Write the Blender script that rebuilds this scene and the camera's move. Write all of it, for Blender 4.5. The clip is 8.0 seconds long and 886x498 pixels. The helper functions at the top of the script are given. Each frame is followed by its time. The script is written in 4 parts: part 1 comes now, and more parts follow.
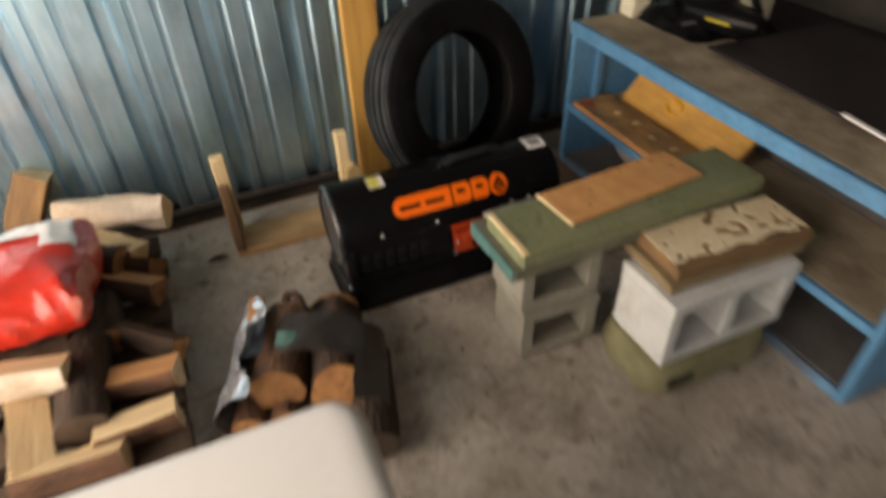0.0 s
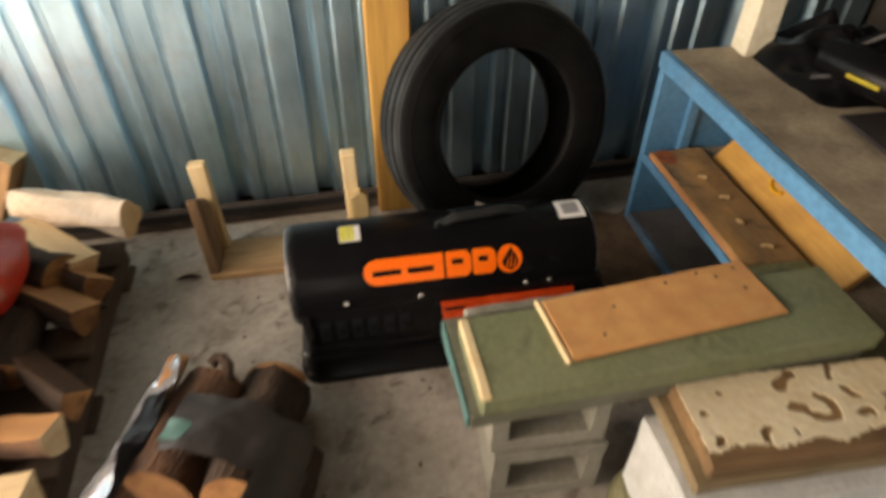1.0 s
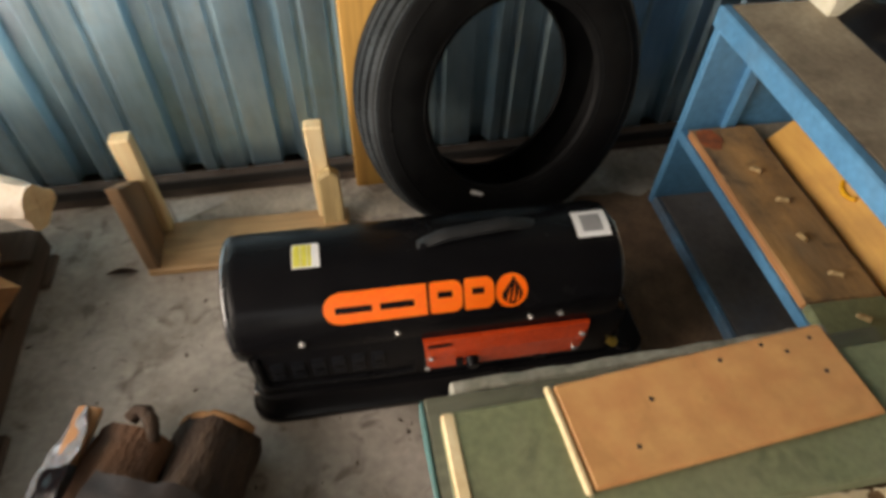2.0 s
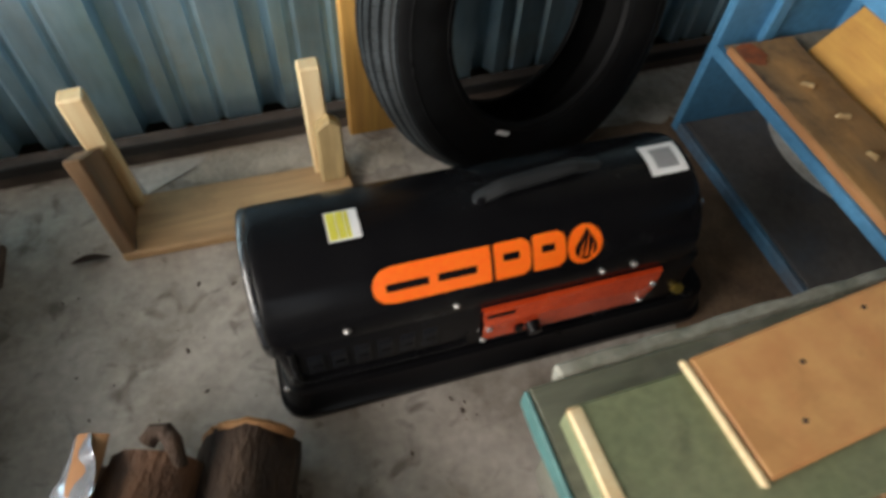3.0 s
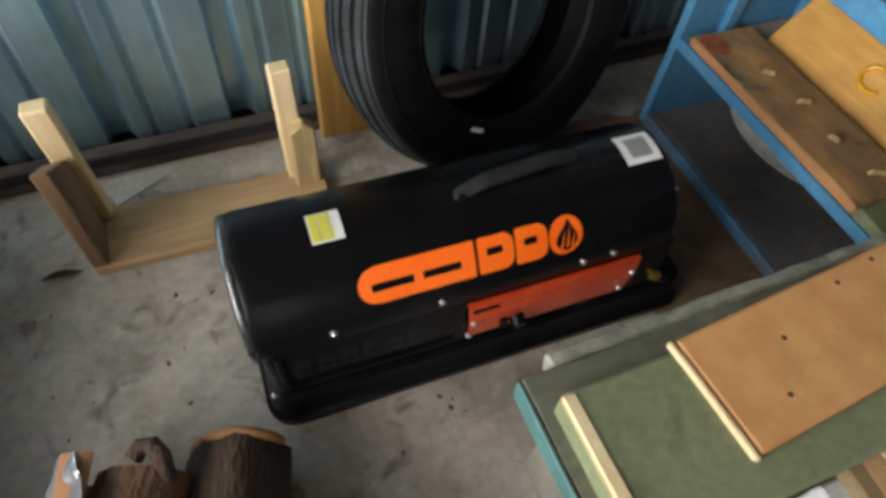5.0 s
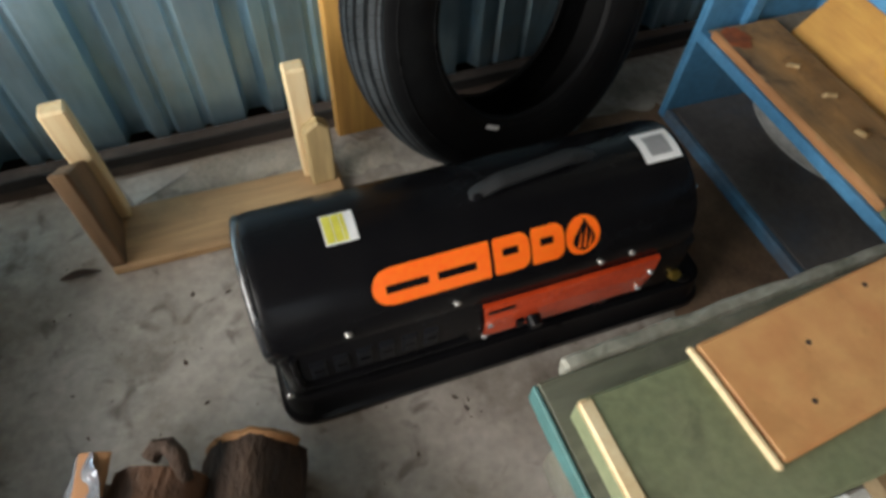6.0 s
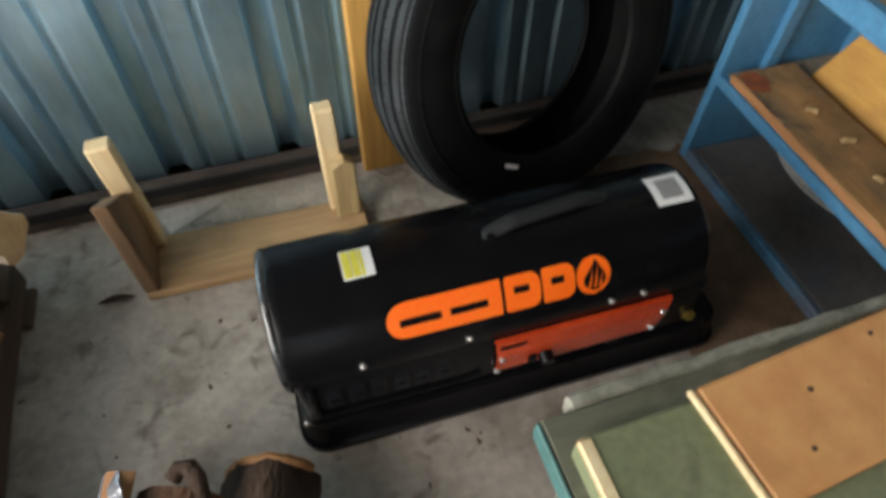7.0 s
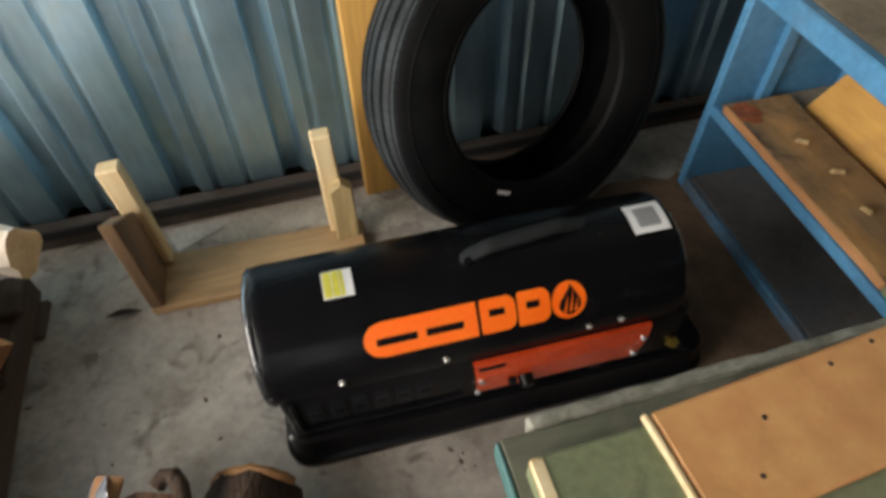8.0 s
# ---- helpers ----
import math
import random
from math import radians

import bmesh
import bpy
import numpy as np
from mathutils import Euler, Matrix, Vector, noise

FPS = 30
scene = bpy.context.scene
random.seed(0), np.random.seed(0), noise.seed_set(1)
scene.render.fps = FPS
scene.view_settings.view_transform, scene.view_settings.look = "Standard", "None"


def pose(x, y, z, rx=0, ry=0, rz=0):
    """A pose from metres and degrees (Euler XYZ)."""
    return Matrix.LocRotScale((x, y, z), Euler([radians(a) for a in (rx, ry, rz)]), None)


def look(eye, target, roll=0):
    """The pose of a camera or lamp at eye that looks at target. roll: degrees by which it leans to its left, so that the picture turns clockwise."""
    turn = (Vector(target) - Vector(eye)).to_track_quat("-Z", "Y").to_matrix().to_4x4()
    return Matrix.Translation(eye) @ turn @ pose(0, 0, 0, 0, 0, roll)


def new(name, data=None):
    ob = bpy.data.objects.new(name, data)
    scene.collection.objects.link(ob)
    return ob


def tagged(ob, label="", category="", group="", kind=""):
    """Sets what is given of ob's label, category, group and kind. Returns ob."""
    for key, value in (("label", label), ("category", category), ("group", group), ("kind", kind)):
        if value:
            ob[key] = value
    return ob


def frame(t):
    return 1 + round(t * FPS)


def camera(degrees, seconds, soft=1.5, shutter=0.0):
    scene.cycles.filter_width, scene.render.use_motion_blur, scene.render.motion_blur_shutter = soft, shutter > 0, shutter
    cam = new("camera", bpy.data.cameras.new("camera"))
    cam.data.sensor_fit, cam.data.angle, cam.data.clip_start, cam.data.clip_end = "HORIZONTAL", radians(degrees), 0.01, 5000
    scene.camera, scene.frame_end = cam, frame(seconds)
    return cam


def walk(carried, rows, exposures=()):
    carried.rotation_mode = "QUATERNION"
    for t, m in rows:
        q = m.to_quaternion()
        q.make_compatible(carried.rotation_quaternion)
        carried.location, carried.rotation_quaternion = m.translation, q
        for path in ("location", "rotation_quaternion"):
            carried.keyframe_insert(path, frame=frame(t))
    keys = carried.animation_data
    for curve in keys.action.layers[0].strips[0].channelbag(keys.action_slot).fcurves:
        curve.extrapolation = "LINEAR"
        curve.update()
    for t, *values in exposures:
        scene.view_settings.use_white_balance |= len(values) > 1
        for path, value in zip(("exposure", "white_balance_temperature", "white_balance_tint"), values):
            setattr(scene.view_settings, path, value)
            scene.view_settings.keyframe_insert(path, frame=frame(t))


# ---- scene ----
cam = camera(71.8, 8.0, soft=3.6, shutter=0.8)
PATH = [
    (0, (0.215, -0.084, 1.284), (0.059, 1.459, 0.022), -1.8),
    (0.2, (0.29, 0.03, 1.26), (0.017, 1.591, 0.04), -3.5),
    (0.5, (0.408, 0.161, 1.264), (0.005, 1.667, 0.01), -3.1),
    (1, (0.401, 0.409, 1.211), (-0.064, 1.849, -0.097), 0.2),
    (1.5, (0.343, 0.643, 1.197), (-0.099, 1.978, -0.224), -1.4),
    (1.7, (0.325, 0.703, 1.181), (-0.115, 1.983, -0.291), 0.5),
    (2.8, (0.153, 0.852, 1.065), (-0.053, 2.035, -0.534), 4.4),
    (3, (0.092, 0.845, 1.034), (-0.058, 2.001, -0.591), 4.9),
    (3.5, (0.059, 0.839, 1.018), (0.007, 2.013, -0.6), 9.6),
    (4, (0.063, 0.837, 1.022), (0.027, 2.02, -0.59), 9.2),
    (5.5, (0.076, 0.834, 1.031), (-0.006, 2.005, -0.589), 4.4),
    (6, (0.076, 0.848, 1.028), (-0.032, 2.003, -0.601), 3.8),
    (6.5, (0.082, 0.853, 1.028), (-0.043, 2.004, -0.602), 3.3),
    (7, (0.102, 0.843, 1.065), (-0.121, 2.052, -0.514), 1.0),
    (7.5, (0.15, 0.83, 1.085), (-0.138, 2.061, -0.464), 0.9),
    (8, (0.181, 0.839, 1.092), (-0.146, 2.083, -0.439), -1.2),
]
EXPOSURES = [(0.0, -0.74, 8500, 19), (0.5, -0.57, 9000, 20), (1.0, -0.28, 8900, 19), (1.5, -0.18, 8600, 18), (3.0, -0.27, 7000, 11), (6.5, -0.27, 6800, 10), (8.0, -0.26, 7200, 12)]
walk(cam, [(t, look(eye, target, roll)) for t, eye, target, roll in PATH], EXPOSURES)
# ---- world, daylight from an assumed doorway, added side fill, exposure ----
world = bpy.data.worlds.new("world")
scene.world = world
world.use_nodes = True
_sky = world.node_tree.nodes.new("ShaderNodeTexSky")
_sky.sky_type = "NISHITA"
_sky.sun_disc = False
_sky.sun_elevation, _sky.sun_rotation = radians(38), radians(200)
_bg = world.node_tree.nodes["Background"]
_bg.inputs["Strength"].default_value = 0.12
world.node_tree.links.new(_sky.outputs[0], _bg.inputs["Color"])

WALL = pose(-0.399, 1.823, 0, 0, 0, 29.5)
HEAT = pose(-0.169, 1.211, 0, 0, 0, 28.0)
SHELF = pose(0.473, 2.083, 0, 0, 0, -62.1)
BENCH = pose(0.202, 1.112, 0, 0, 0, 29.5)
PIERB = pose(0.635, 0.932, 0, 0, 0, 28.7)
PIERA = pose(0.302, 1.022, 0, 0, 0, 25.0)


def area(name, m, sx, sy, power, colour):
    data = bpy.data.lights.new(name, "AREA")
    data.shape, data.size, data.size_y, data.energy, data.color = "RECTANGLE", sx, sy, power, colour
    ob = new(name, data)
    ob.matrix_world = m
    return ob


# Doorway position is assumed; an area lamp in it stands in for daylight.
DOOR_Y0, DOOR_Y1, DOOR_Z, WEST = -3.1, -0.25, 2.25, -2.3
area("doorway_daylight", WALL @ pose(WEST - 0.02, (DOOR_Y0 + DOOR_Y1) / 2, DOOR_Z / 2, 90, 0, -90), 2.8, 2.2, 232, (1.0, 0.985, 0.96))
# Added fill lamp; the side door is made up to hold it.
area("side_door_daylight", WALL @ pose(-1.33, -4.47, 1.05, 90, 0, 0), 1.85, 2.05, 30, (0.86, 0.94, 1.0))


# ---- materials ----
def mat(name, c1, c2=None, rough=0.6, metal=0.0, scale=8.0, fine=60.0, bump=0.15, stretch=(1, 1, 1), spec=0.5,
        dirt=None, dirt_amount=0.0, vary=0.0, detail=6.0, coat=0.0, distance=0.004, spots=None):
    m = bpy.data.materials.new(name)
    m.use_nodes = True
    nt = m.node_tree
    n, l = nt.nodes, nt.links
    b = n["Principled BSDF"]
    tc = n.new("ShaderNodeTexCoord")
    mp = n.new("ShaderNodeMapping")
    mp.inputs["Scale"].default_value = stretch
    l.new(tc.outputs["Object"], mp.inputs["Vector"])
    big = n.new("ShaderNodeTexNoise")
    big.inputs["Scale"].default_value, big.inputs["Detail"].default_value = scale, detail
    small = n.new("ShaderNodeTexNoise")
    small.inputs["Scale"].default_value, small.inputs["Detail"].default_value = fine, 4
    l.new(mp.outputs[0], big.inputs["Vector"])
    l.new(mp.outputs[0], small.inputs["Vector"])
    ramp = n.new("ShaderNodeValToRGB")
    c2 = c2 or tuple(v * 0.7 for v in c1)
    ramp.color_ramp.elements[0].position, ramp.color_ramp.elements[0].color = 0.33, (*c2, 1)
    ramp.color_ramp.elements[1].position, ramp.color_ramp.elements[1].color = 0.67, (*c1, 1)
    l.new(big.outputs[0], ramp.inputs[0])
    mix = n.new("ShaderNodeMix")
    mix.data_type, mix.blend_type = "RGBA", "OVERLAY"
    mix.inputs[0].default_value = 0.35
    l.new(ramp.outputs[0], mix.inputs[6])
    l.new(small.outputs[0], mix.inputs[7])
    col = mix.outputs[2]
    if vary:
        info = n.new("ShaderNodeObjectInfo")
        hsv = n.new("ShaderNodeHueSaturation")
        mr = n.new("ShaderNodeMapRange")
        mr.inputs["To Min"].default_value, mr.inputs["To Max"].default_value = 1 - vary, 1 + vary
        l.new(info.outputs["Random"], mr.inputs["Value"])
        l.new(mr.outputs[0], hsv.inputs["Value"])
        l.new(col, hsv.inputs["Color"])
        col = hsv.outputs[0]
    if dirt:
        dn = n.new("ShaderNodeTexNoise")
        dn.inputs["Scale"].default_value, dn.inputs["Detail"].default_value = scale * 0.45 + 1.0, 9
        dn.inputs["Roughness"].default_value = 0.7
        l.new(tc.outputs["Object"], dn.inputs["Vector"])
        dr = n.new("ShaderNodeMapRange")
        dr.inputs["From Min"].default_value, dr.inputs["From Max"].default_value = 0.5, 0.68
        dr.inputs["To Max"].default_value = dirt_amount
        l.new(dn.outputs[0], dr.inputs["Value"])
        dm = n.new("ShaderNodeMix")
        dm.data_type = "RGBA"
        l.new(dr.outputs[0], dm.inputs[0])
        l.new(col, dm.inputs[6])
        dm.inputs[7].default_value = (*dirt, 1)
        col = dm.outputs[2]
    if spots:
        sn = n.new("ShaderNodeTexNoise")
        sn.inputs["Scale"].default_value, sn.inputs["Detail"].default_value, sn.inputs["Distortion"].default_value = 17.0, 5, 0.6
        l.new(tc.outputs["Object"], sn.inputs["Vector"])
        sr = n.new("ShaderNodeMapRange")
        sr.inputs["From Min"].default_value, sr.inputs["From Max"].default_value, sr.inputs["To Max"].default_value = 0.57, 0.70, 0.75
        l.new(sn.outputs[0], sr.inputs["Value"])
        sm = n.new("ShaderNodeMix")
        sm.data_type = "RGBA"
        l.new(sr.outputs[0], sm.inputs[0])
        l.new(col, sm.inputs[6])
        sm.inputs[7].default_value = (*spots, 1)
        col = sm.outputs[2]
    l.new(col, b.inputs["Base Color"])
    b.inputs["Metallic"].default_value = metal
    b.inputs["Specular IOR Level"].default_value = spec
    b.inputs["Coat Weight"].default_value = coat
    rr = n.new("ShaderNodeMapRange")
    rr.inputs["To Min"].default_value, rr.inputs["To Max"].default_value = max(0.03, rough - 0.12), min(1, rough + 0.12)
    l.new(big.outputs[0], rr.inputs["Value"])
    l.new(rr.outputs[0], b.inputs["Roughness"])
    if bump:
        add = n.new("ShaderNodeMath")
        add.operation = "ADD"
        l.new(big.outputs[0], add.inputs[0])
        l.new(small.outputs[0], add.inputs[1])
        bp = n.new("ShaderNodeBump")
        bp.inputs["Strength"].default_value, bp.inputs["Distance"].default_value = bump, distance
        l.new(add.outputs[0], bp.inputs["Height"])
        l.new(bp.outputs[0], b.inputs["Normal"])
    return m


M_FLOOR = mat("concrete_floor", (0.45, 0.41, 0.365), (0.30, 0.265, 0.225), 0.78, scale=5.5, fine=48, bump=0.3, dirt=(0.12, 0.097, 0.075), dirt_amount=0.85, detail=9.0, spots=(0.13, 0.108, 0.088))
M_STEEL = mat("galvanised_steel", (0.48, 0.71, 0.84), (0.355, 0.54, 0.65), 0.36, 0.94, scale=9, fine=42, bump=0.05, stretch=(1, 1, 0.25), dirt=(0.33, 0.31, 0.29), dirt_amount=0.35)
# Wall and ceiling colours hold the room's shade and cut bounced light.
M_DARKWALL = mat("shade_dark_boards", (0.05, 0.042, 0.034), (0.022, 0.02, 0.018), 0.8, scale=5, fine=50, stretch=(1, 1, 0.3))
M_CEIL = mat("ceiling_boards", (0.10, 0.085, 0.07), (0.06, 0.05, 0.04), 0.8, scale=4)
M_SILL = mat("old_timber", (0.085, 0.06, 0.048), (0.035, 0.026, 0.022), 0.85, scale=14, fine=90, stretch=(0.15, 1, 1), bump=0.4, dirt=(0.15, 0.12, 0.10), dirt_amount=0.5)
# Near-black colour for the shaded gap beneath the steel sheets.
M_GAPSHADE = mat("gap_shade_black", (0.012, 0.011, 0.011), (0.006, 0.006, 0.006), 0.7, scale=14, fine=80, bump=0.3)
M_PINE = mat("pine_timber", (0.56, 0.32, 0.085), (0.38, 0.19, 0.05), 0.55, scale=16, fine=110, stretch=(1, 1, 0.07), bump=0.15)
M_PALE = mat("fresh_cut_pine", (0.82, 0.66, 0.40), (0.66, 0.48, 0.25), 0.65, scale=14, fine=90, stretch=(1, 1, 0.12), bump=0.2)
M_BOARD = mat("brown_plank", (0.50, 0.33, 0.17), (0.32, 0.19, 0.09), 0.6, scale=12, fine=90, stretch=(0.1, 1, 1), bump=0.2, dirt=(0.2, 0.13, 0.07), dirt_amount=0.5)
M_BOARDV = mat("brown_upright", (0.24, 0.145, 0.075), (0.11, 0.065, 0.035), 0.6, scale=12, fine=90, stretch=(1, 1, 0.1), bump=0.2)
M_OFFCUT = mat("dull_offcut", (0.52, 0.40, 0.20), (0.34, 0.24, 0.11), 0.7, scale=14, fine=90, stretch=(1, 1, 0.12), bump=0.25)
M_RUBBER = mat("tyre_rubber", (0.0065, 0.007, 0.0075), (0.004, 0.004, 0.0045), 0.6, scale=18, fine=140, bump=0.1, dirt=(0.016, 0.016, 0.015), dirt_amount=0.3, spec=0.13)
M_TREAD = mat("dusty_tread", (0.034, 0.041, 0.046), (0.014, 0.017, 0.019), 0.7, spec=0.3, scale=14, fine=140, bump=0.1)
M_BLACK = mat("black_enamel", (0.006, 0.006, 0.007), (0.004, 0.004, 0.005), 0.24, scale=12, fine=200, bump=0.012, spec=0.12)
M_RIM = mat("highlight_rim", (0.03, 0.033, 0.037), (0.02, 0.022, 0.025), 0.18, scale=12, fine=160, bump=0.01, spec=0.7, coat=0.6)
M_LOUVRE = mat("dark_blue_black_plastic", (0.007, 0.008, 0.011), (0.004, 0.005, 0.007), 0.4, spec=0.2, scale=20, fine=120, bump=0.05)
M_BLACKM = mat("black_moulded", (0.005, 0.005, 0.006), (0.003, 0.003, 0.004), 0.32, scale=12, fine=160, bump=0.05, spec=0.15)
M_HANDLE = mat("dull_black_plastic", (0.020, 0.021, 0.023), (0.013, 0.014, 0.015), 0.5, scale=14, fine=120, bump=0.1, spec=0.3)
M_ORANGE = mat("orange_print", (1.0, 0.165, 0.010), (0.95, 0.145, 0.008), 0.45, scale=10, fine=120, bump=0.0)
M_ORPANEL = mat("orange_enamel", (0.62, 0.065, 0.015), (0.48, 0.045, 0.01), 0.25, scale=10, fine=100, bump=0.02, coat=0.3)
M_CONE = mat("sooty_steel", (0.16, 0.16, 0.165), (0.09, 0.09, 0.095), 0.4, 0.8, scale=20, bump=0.1)
M_SCREW = mat("zinc_screw", (0.75, 0.74, 0.72), (0.6, 0.6, 0.58), 0.25, 0.9, scale=40, bump=0)
M_LABELW = mat("white_label", (0.78, 0.78, 0.78), (0.72, 0.72, 0.72), 0.5, bump=0)
M_LABELG = mat("grey_print", (0.28, 0.28, 0.29), (0.22, 0.22, 0.22), 0.5, bump=0)
M_LABELY = mat("yellow_print", (0.66, 0.62, 0.08), (0.58, 0.55, 0.08), 0.5, bump=0)
M_OLDNAIL = mat("dull_nail", (0.52, 0.38, 0.20), (0.34, 0.23, 0.11), 0.5, 0.35, scale=60, bump=0.1)
M_BRASS = mat("brass", (0.65, 0.45, 0.1), (0.5, 0.33, 0.07), 0.3, 0.9, scale=30, bump=0.05)
M_BLUE = mat("blue_paint", (0.078, 0.26, 0.455), (0.055, 0.19, 0.345), 0.5, scale=7, fine=70, bump=0.12, dirt=(0.10, 0.14, 0.17), dirt_amount=0.35)
M_WORNBLUE = mat("worn_blue_edge", (0.10, 0.30, 0.52), (0.075, 0.06, 0.05), 0.6, scale=4.5, fine=70, bump=0.2, dirt=(0.085, 0.07, 0.06), dirt_amount=0.8)
M_DUSTTOP = mat("dusty_worn_top", (0.40, 0.335, 0.245), (0.25, 0.20, 0.145), 0.85, scale=8, fine=80, bump=0.3, dirt=(0.11, 0.085, 0.06), dirt_amount=0.7)
# Darker than the top and middle boards, with random blue patches.
M_SHELFIN = mat("dark_grey_shelf", (0.165, 0.155, 0.148), (0.09, 0.085, 0.084), 0.6, scale=6, fine=60, bump=0.1, dirt=(0.05, 0.10, 0.17), dirt_amount=0.5)
M_STAINED = mat("stained_plank", (0.44, 0.25, 0.10), (0.17, 0.125, 0.080), 0.65, scale=11, fine=80, stretch=(0.35, 1, 1), bump=0.35, dirt=(0.10, 0.07, 0.045), dirt_amount=0.8, spots=(0.06, 0.042, 0.03))
M_YPLANK = mat("varnished_plank", (0.70, 0.385, 0.10), (0.52, 0.27, 0.068), 0.5, scale=9, fine=80, stretch=(0.12, 1, 1), bump=0.12, dirt=(0.3, 0.15, 0.05), dirt_amount=0.4)
M_GREEN = mat("olive_green_paint", (0.205, 0.23, 0.125), (0.155, 0.18, 0.097), 0.7, scale=8, fine=90, bump=0.15, dirt=(0.24, 0.23, 0.15), dirt_amount=0.45, spots=(0.115, 0.125, 0.07))
M_GREENOLD = mat("weathered_green_board", (0.15, 0.155, 0.105), (0.10, 0.10, 0.075), 0.8, scale=12, fine=90, stretch=(0.2, 1, 1), bump=0.35, dirt=(0.27, 0.25, 0.2), dirt_amount=0.55)
M_FLAKY = mat("flaking_edge", (0.34, 0.33, 0.28), (0.19, 0.19, 0.15), 0.85, scale=24, fine=120, bump=0.6)
M_TEAL = mat("teal_paint", (0.075, 0.20, 0.195), (0.05, 0.13, 0.125), 0.6, scale=14, fine=90, bump=0.15)
M_HARDB = mat("orange_hardboard", (0.73, 0.37, 0.145), (0.65, 0.315, 0.118), 0.6, scale=7, fine=26, bump=0.05, dirt=(0.48, 0.23, 0.085), dirt_amount=0.5, spots=(0.56, 0.27, 0.10))
M_BLOCKG = mat("grey_concrete_block", (0.31, 0.295, 0.25), (0.20, 0.19, 0.155), 0.92, scale=10, fine=150, bump=0.7, dirt=(0.2, 0.2, 0.13), dirt_amount=0.5)
M_BLOCKW = mat("whitewashed_block", (0.68, 0.71, 0.71), (0.52, 0.545, 0.54), 0.9, scale=10, fine=150, bump=0.6, dirt=(0.36, 0.35, 0.31), dirt_amount=0.55)
M_BLOCKO = mat("mossy_block", (0.24, 0.23, 0.13), (0.16, 0.155, 0.085), 0.95, scale=12, fine=120, bump=0.7)
M_PEEL = mat("peeling_cream_paint", (0.86, 0.75, 0.54), (0.74, 0.61, 0.40), 0.8, scale=14, fine=90, bump=0.3, dirt=(0.3, 0.2, 0.1), dirt_amount=0.3)
M_WEATH = mat("weathered_plank", (0.30, 0.22, 0.12), (0.19, 0.14, 0.08), 0.85, scale=12, fine=90, stretch=(0.15, 1, 1), bump=0.4)
M_WEATHB = mat("bare_brown_plank", (0.27, 0.155, 0.07), (0.15, 0.088, 0.045), 0.85, scale=12, fine=90, stretch=(0.15, 1, 1), bump=0.4)
M_BARK = mat("dark_bark", (0.085, 0.05, 0.032), (0.03, 0.018, 0.013), 0.9, scale=22, fine=110, stretch=(0.35, 1, 1), bump=1.0, vary=0.3, distance=0.01)
M_BARKL = mat("red_bark", (0.155, 0.075, 0.04), (0.055, 0.028, 0.018), 0.85, scale=18, fine=110, stretch=(0.4, 1, 1), bump=0.9, vary=0.3, distance=0.008)
M_BIRCH = mat("pale_bark", (0.86, 0.77, 0.65), (0.58, 0.45, 0.32), 0.75, scale=11, fine=70, bump=0.5, vary=0.15, dirt=(0.3, 0.18, 0.1), dirt_amount=0.5)
M_SPLIT = mat("split_wood", (0.46, 0.23, 0.095), (0.28, 0.125, 0.05), 0.75, scale=14, fine=90, stretch=(0.12, 1, 1), bump=0.4, vary=0.25)
M_SPLITP = mat("pale_split_wood", (0.76, 0.58, 0.35), (0.58, 0.40, 0.22), 0.75, scale=14, fine=90, stretch=(0.12, 1, 1), bump=0.4, vary=0.15)
M_ENDW = mat("sawn_end", (0.40, 0.19, 0.072), (0.21, 0.092, 0.036), 0.8, scale=16, fine=90, bump=0.4, vary=0.25, spots=(0.16, 0.07, 0.03))
M_PALLET = mat("dark_pallet_wood", (0.085, 0.055, 0.038), (0.045, 0.03, 0.02), 0.85, scale=12, fine=80, stretch=(0.15, 1, 1), bump=0.4, vary=0.2)
M_WHITE = mat("white_plastic", (0.94, 0.945, 0.945), (0.91, 0.915, 0.915), 0.35, scale=3, fine=60, bump=0.02)
M_RED = mat("red_plastic", (0.72, 0.045, 0.025), (0.6, 0.03, 0.018), 0.3, scale=6, fine=40, bump=0.1, coat=0.3)
M_PINK = mat("thin_red_plastic", (0.66, 0.22, 0.17), (0.55, 0.12, 0.09), 0.3, scale=9, fine=40, bump=0.15, coat=0.3)
M_FILM = mat("plastic_film", (0.62, 0.66, 0.71), (0.40, 0.43, 0.48), 0.13, 0.7, scale=18, fine=50, bump=0.7)
M_GREYPAPER = mat("dark_grey_label", (0.048, 0.040, 0.039), (0.026, 0.021, 0.020), 0.36, scale=10, bump=0.25)
M_TEALP = mat("teal_print", (0.06, 0.16, 0.14), (0.05, 0.12, 0.11), 0.5, bump=0)
M_CREAM = mat("cream_paint", (0.74, 0.70, 0.56), (0.62, 0.58, 0.45), 0.6, scale=8, bump=0.1)
M_PLUM = mat("dark_plum_sheet", (0.026, 0.019, 0.022), (0.016, 0.012, 0.014), 0.6, scale=5, fine=60, bump=0.1)
M_GREYM = mat("grey_metal_arc", (0.70, 0.69, 0.66), (0.5, 0.5, 0.47), 0.55, 0.1, scale=16, bump=0.15)
M_DUST = mat("pale_dust", (0.50, 0.45, 0.38), (0.40, 0.35, 0.29), 0.9, scale=20, fine=120, bump=0.3)
M_PAPER = mat("old_paper", (0.56, 0.54, 0.50), (0.44, 0.42, 0.38), 0.8, scale=14, bump=0.1)
M_SOIL = mat("brown_dirt", (0.20, 0.125, 0.075), (0.11, 0.07, 0.045), 0.95, scale=16, fine=120, bump=0.5)
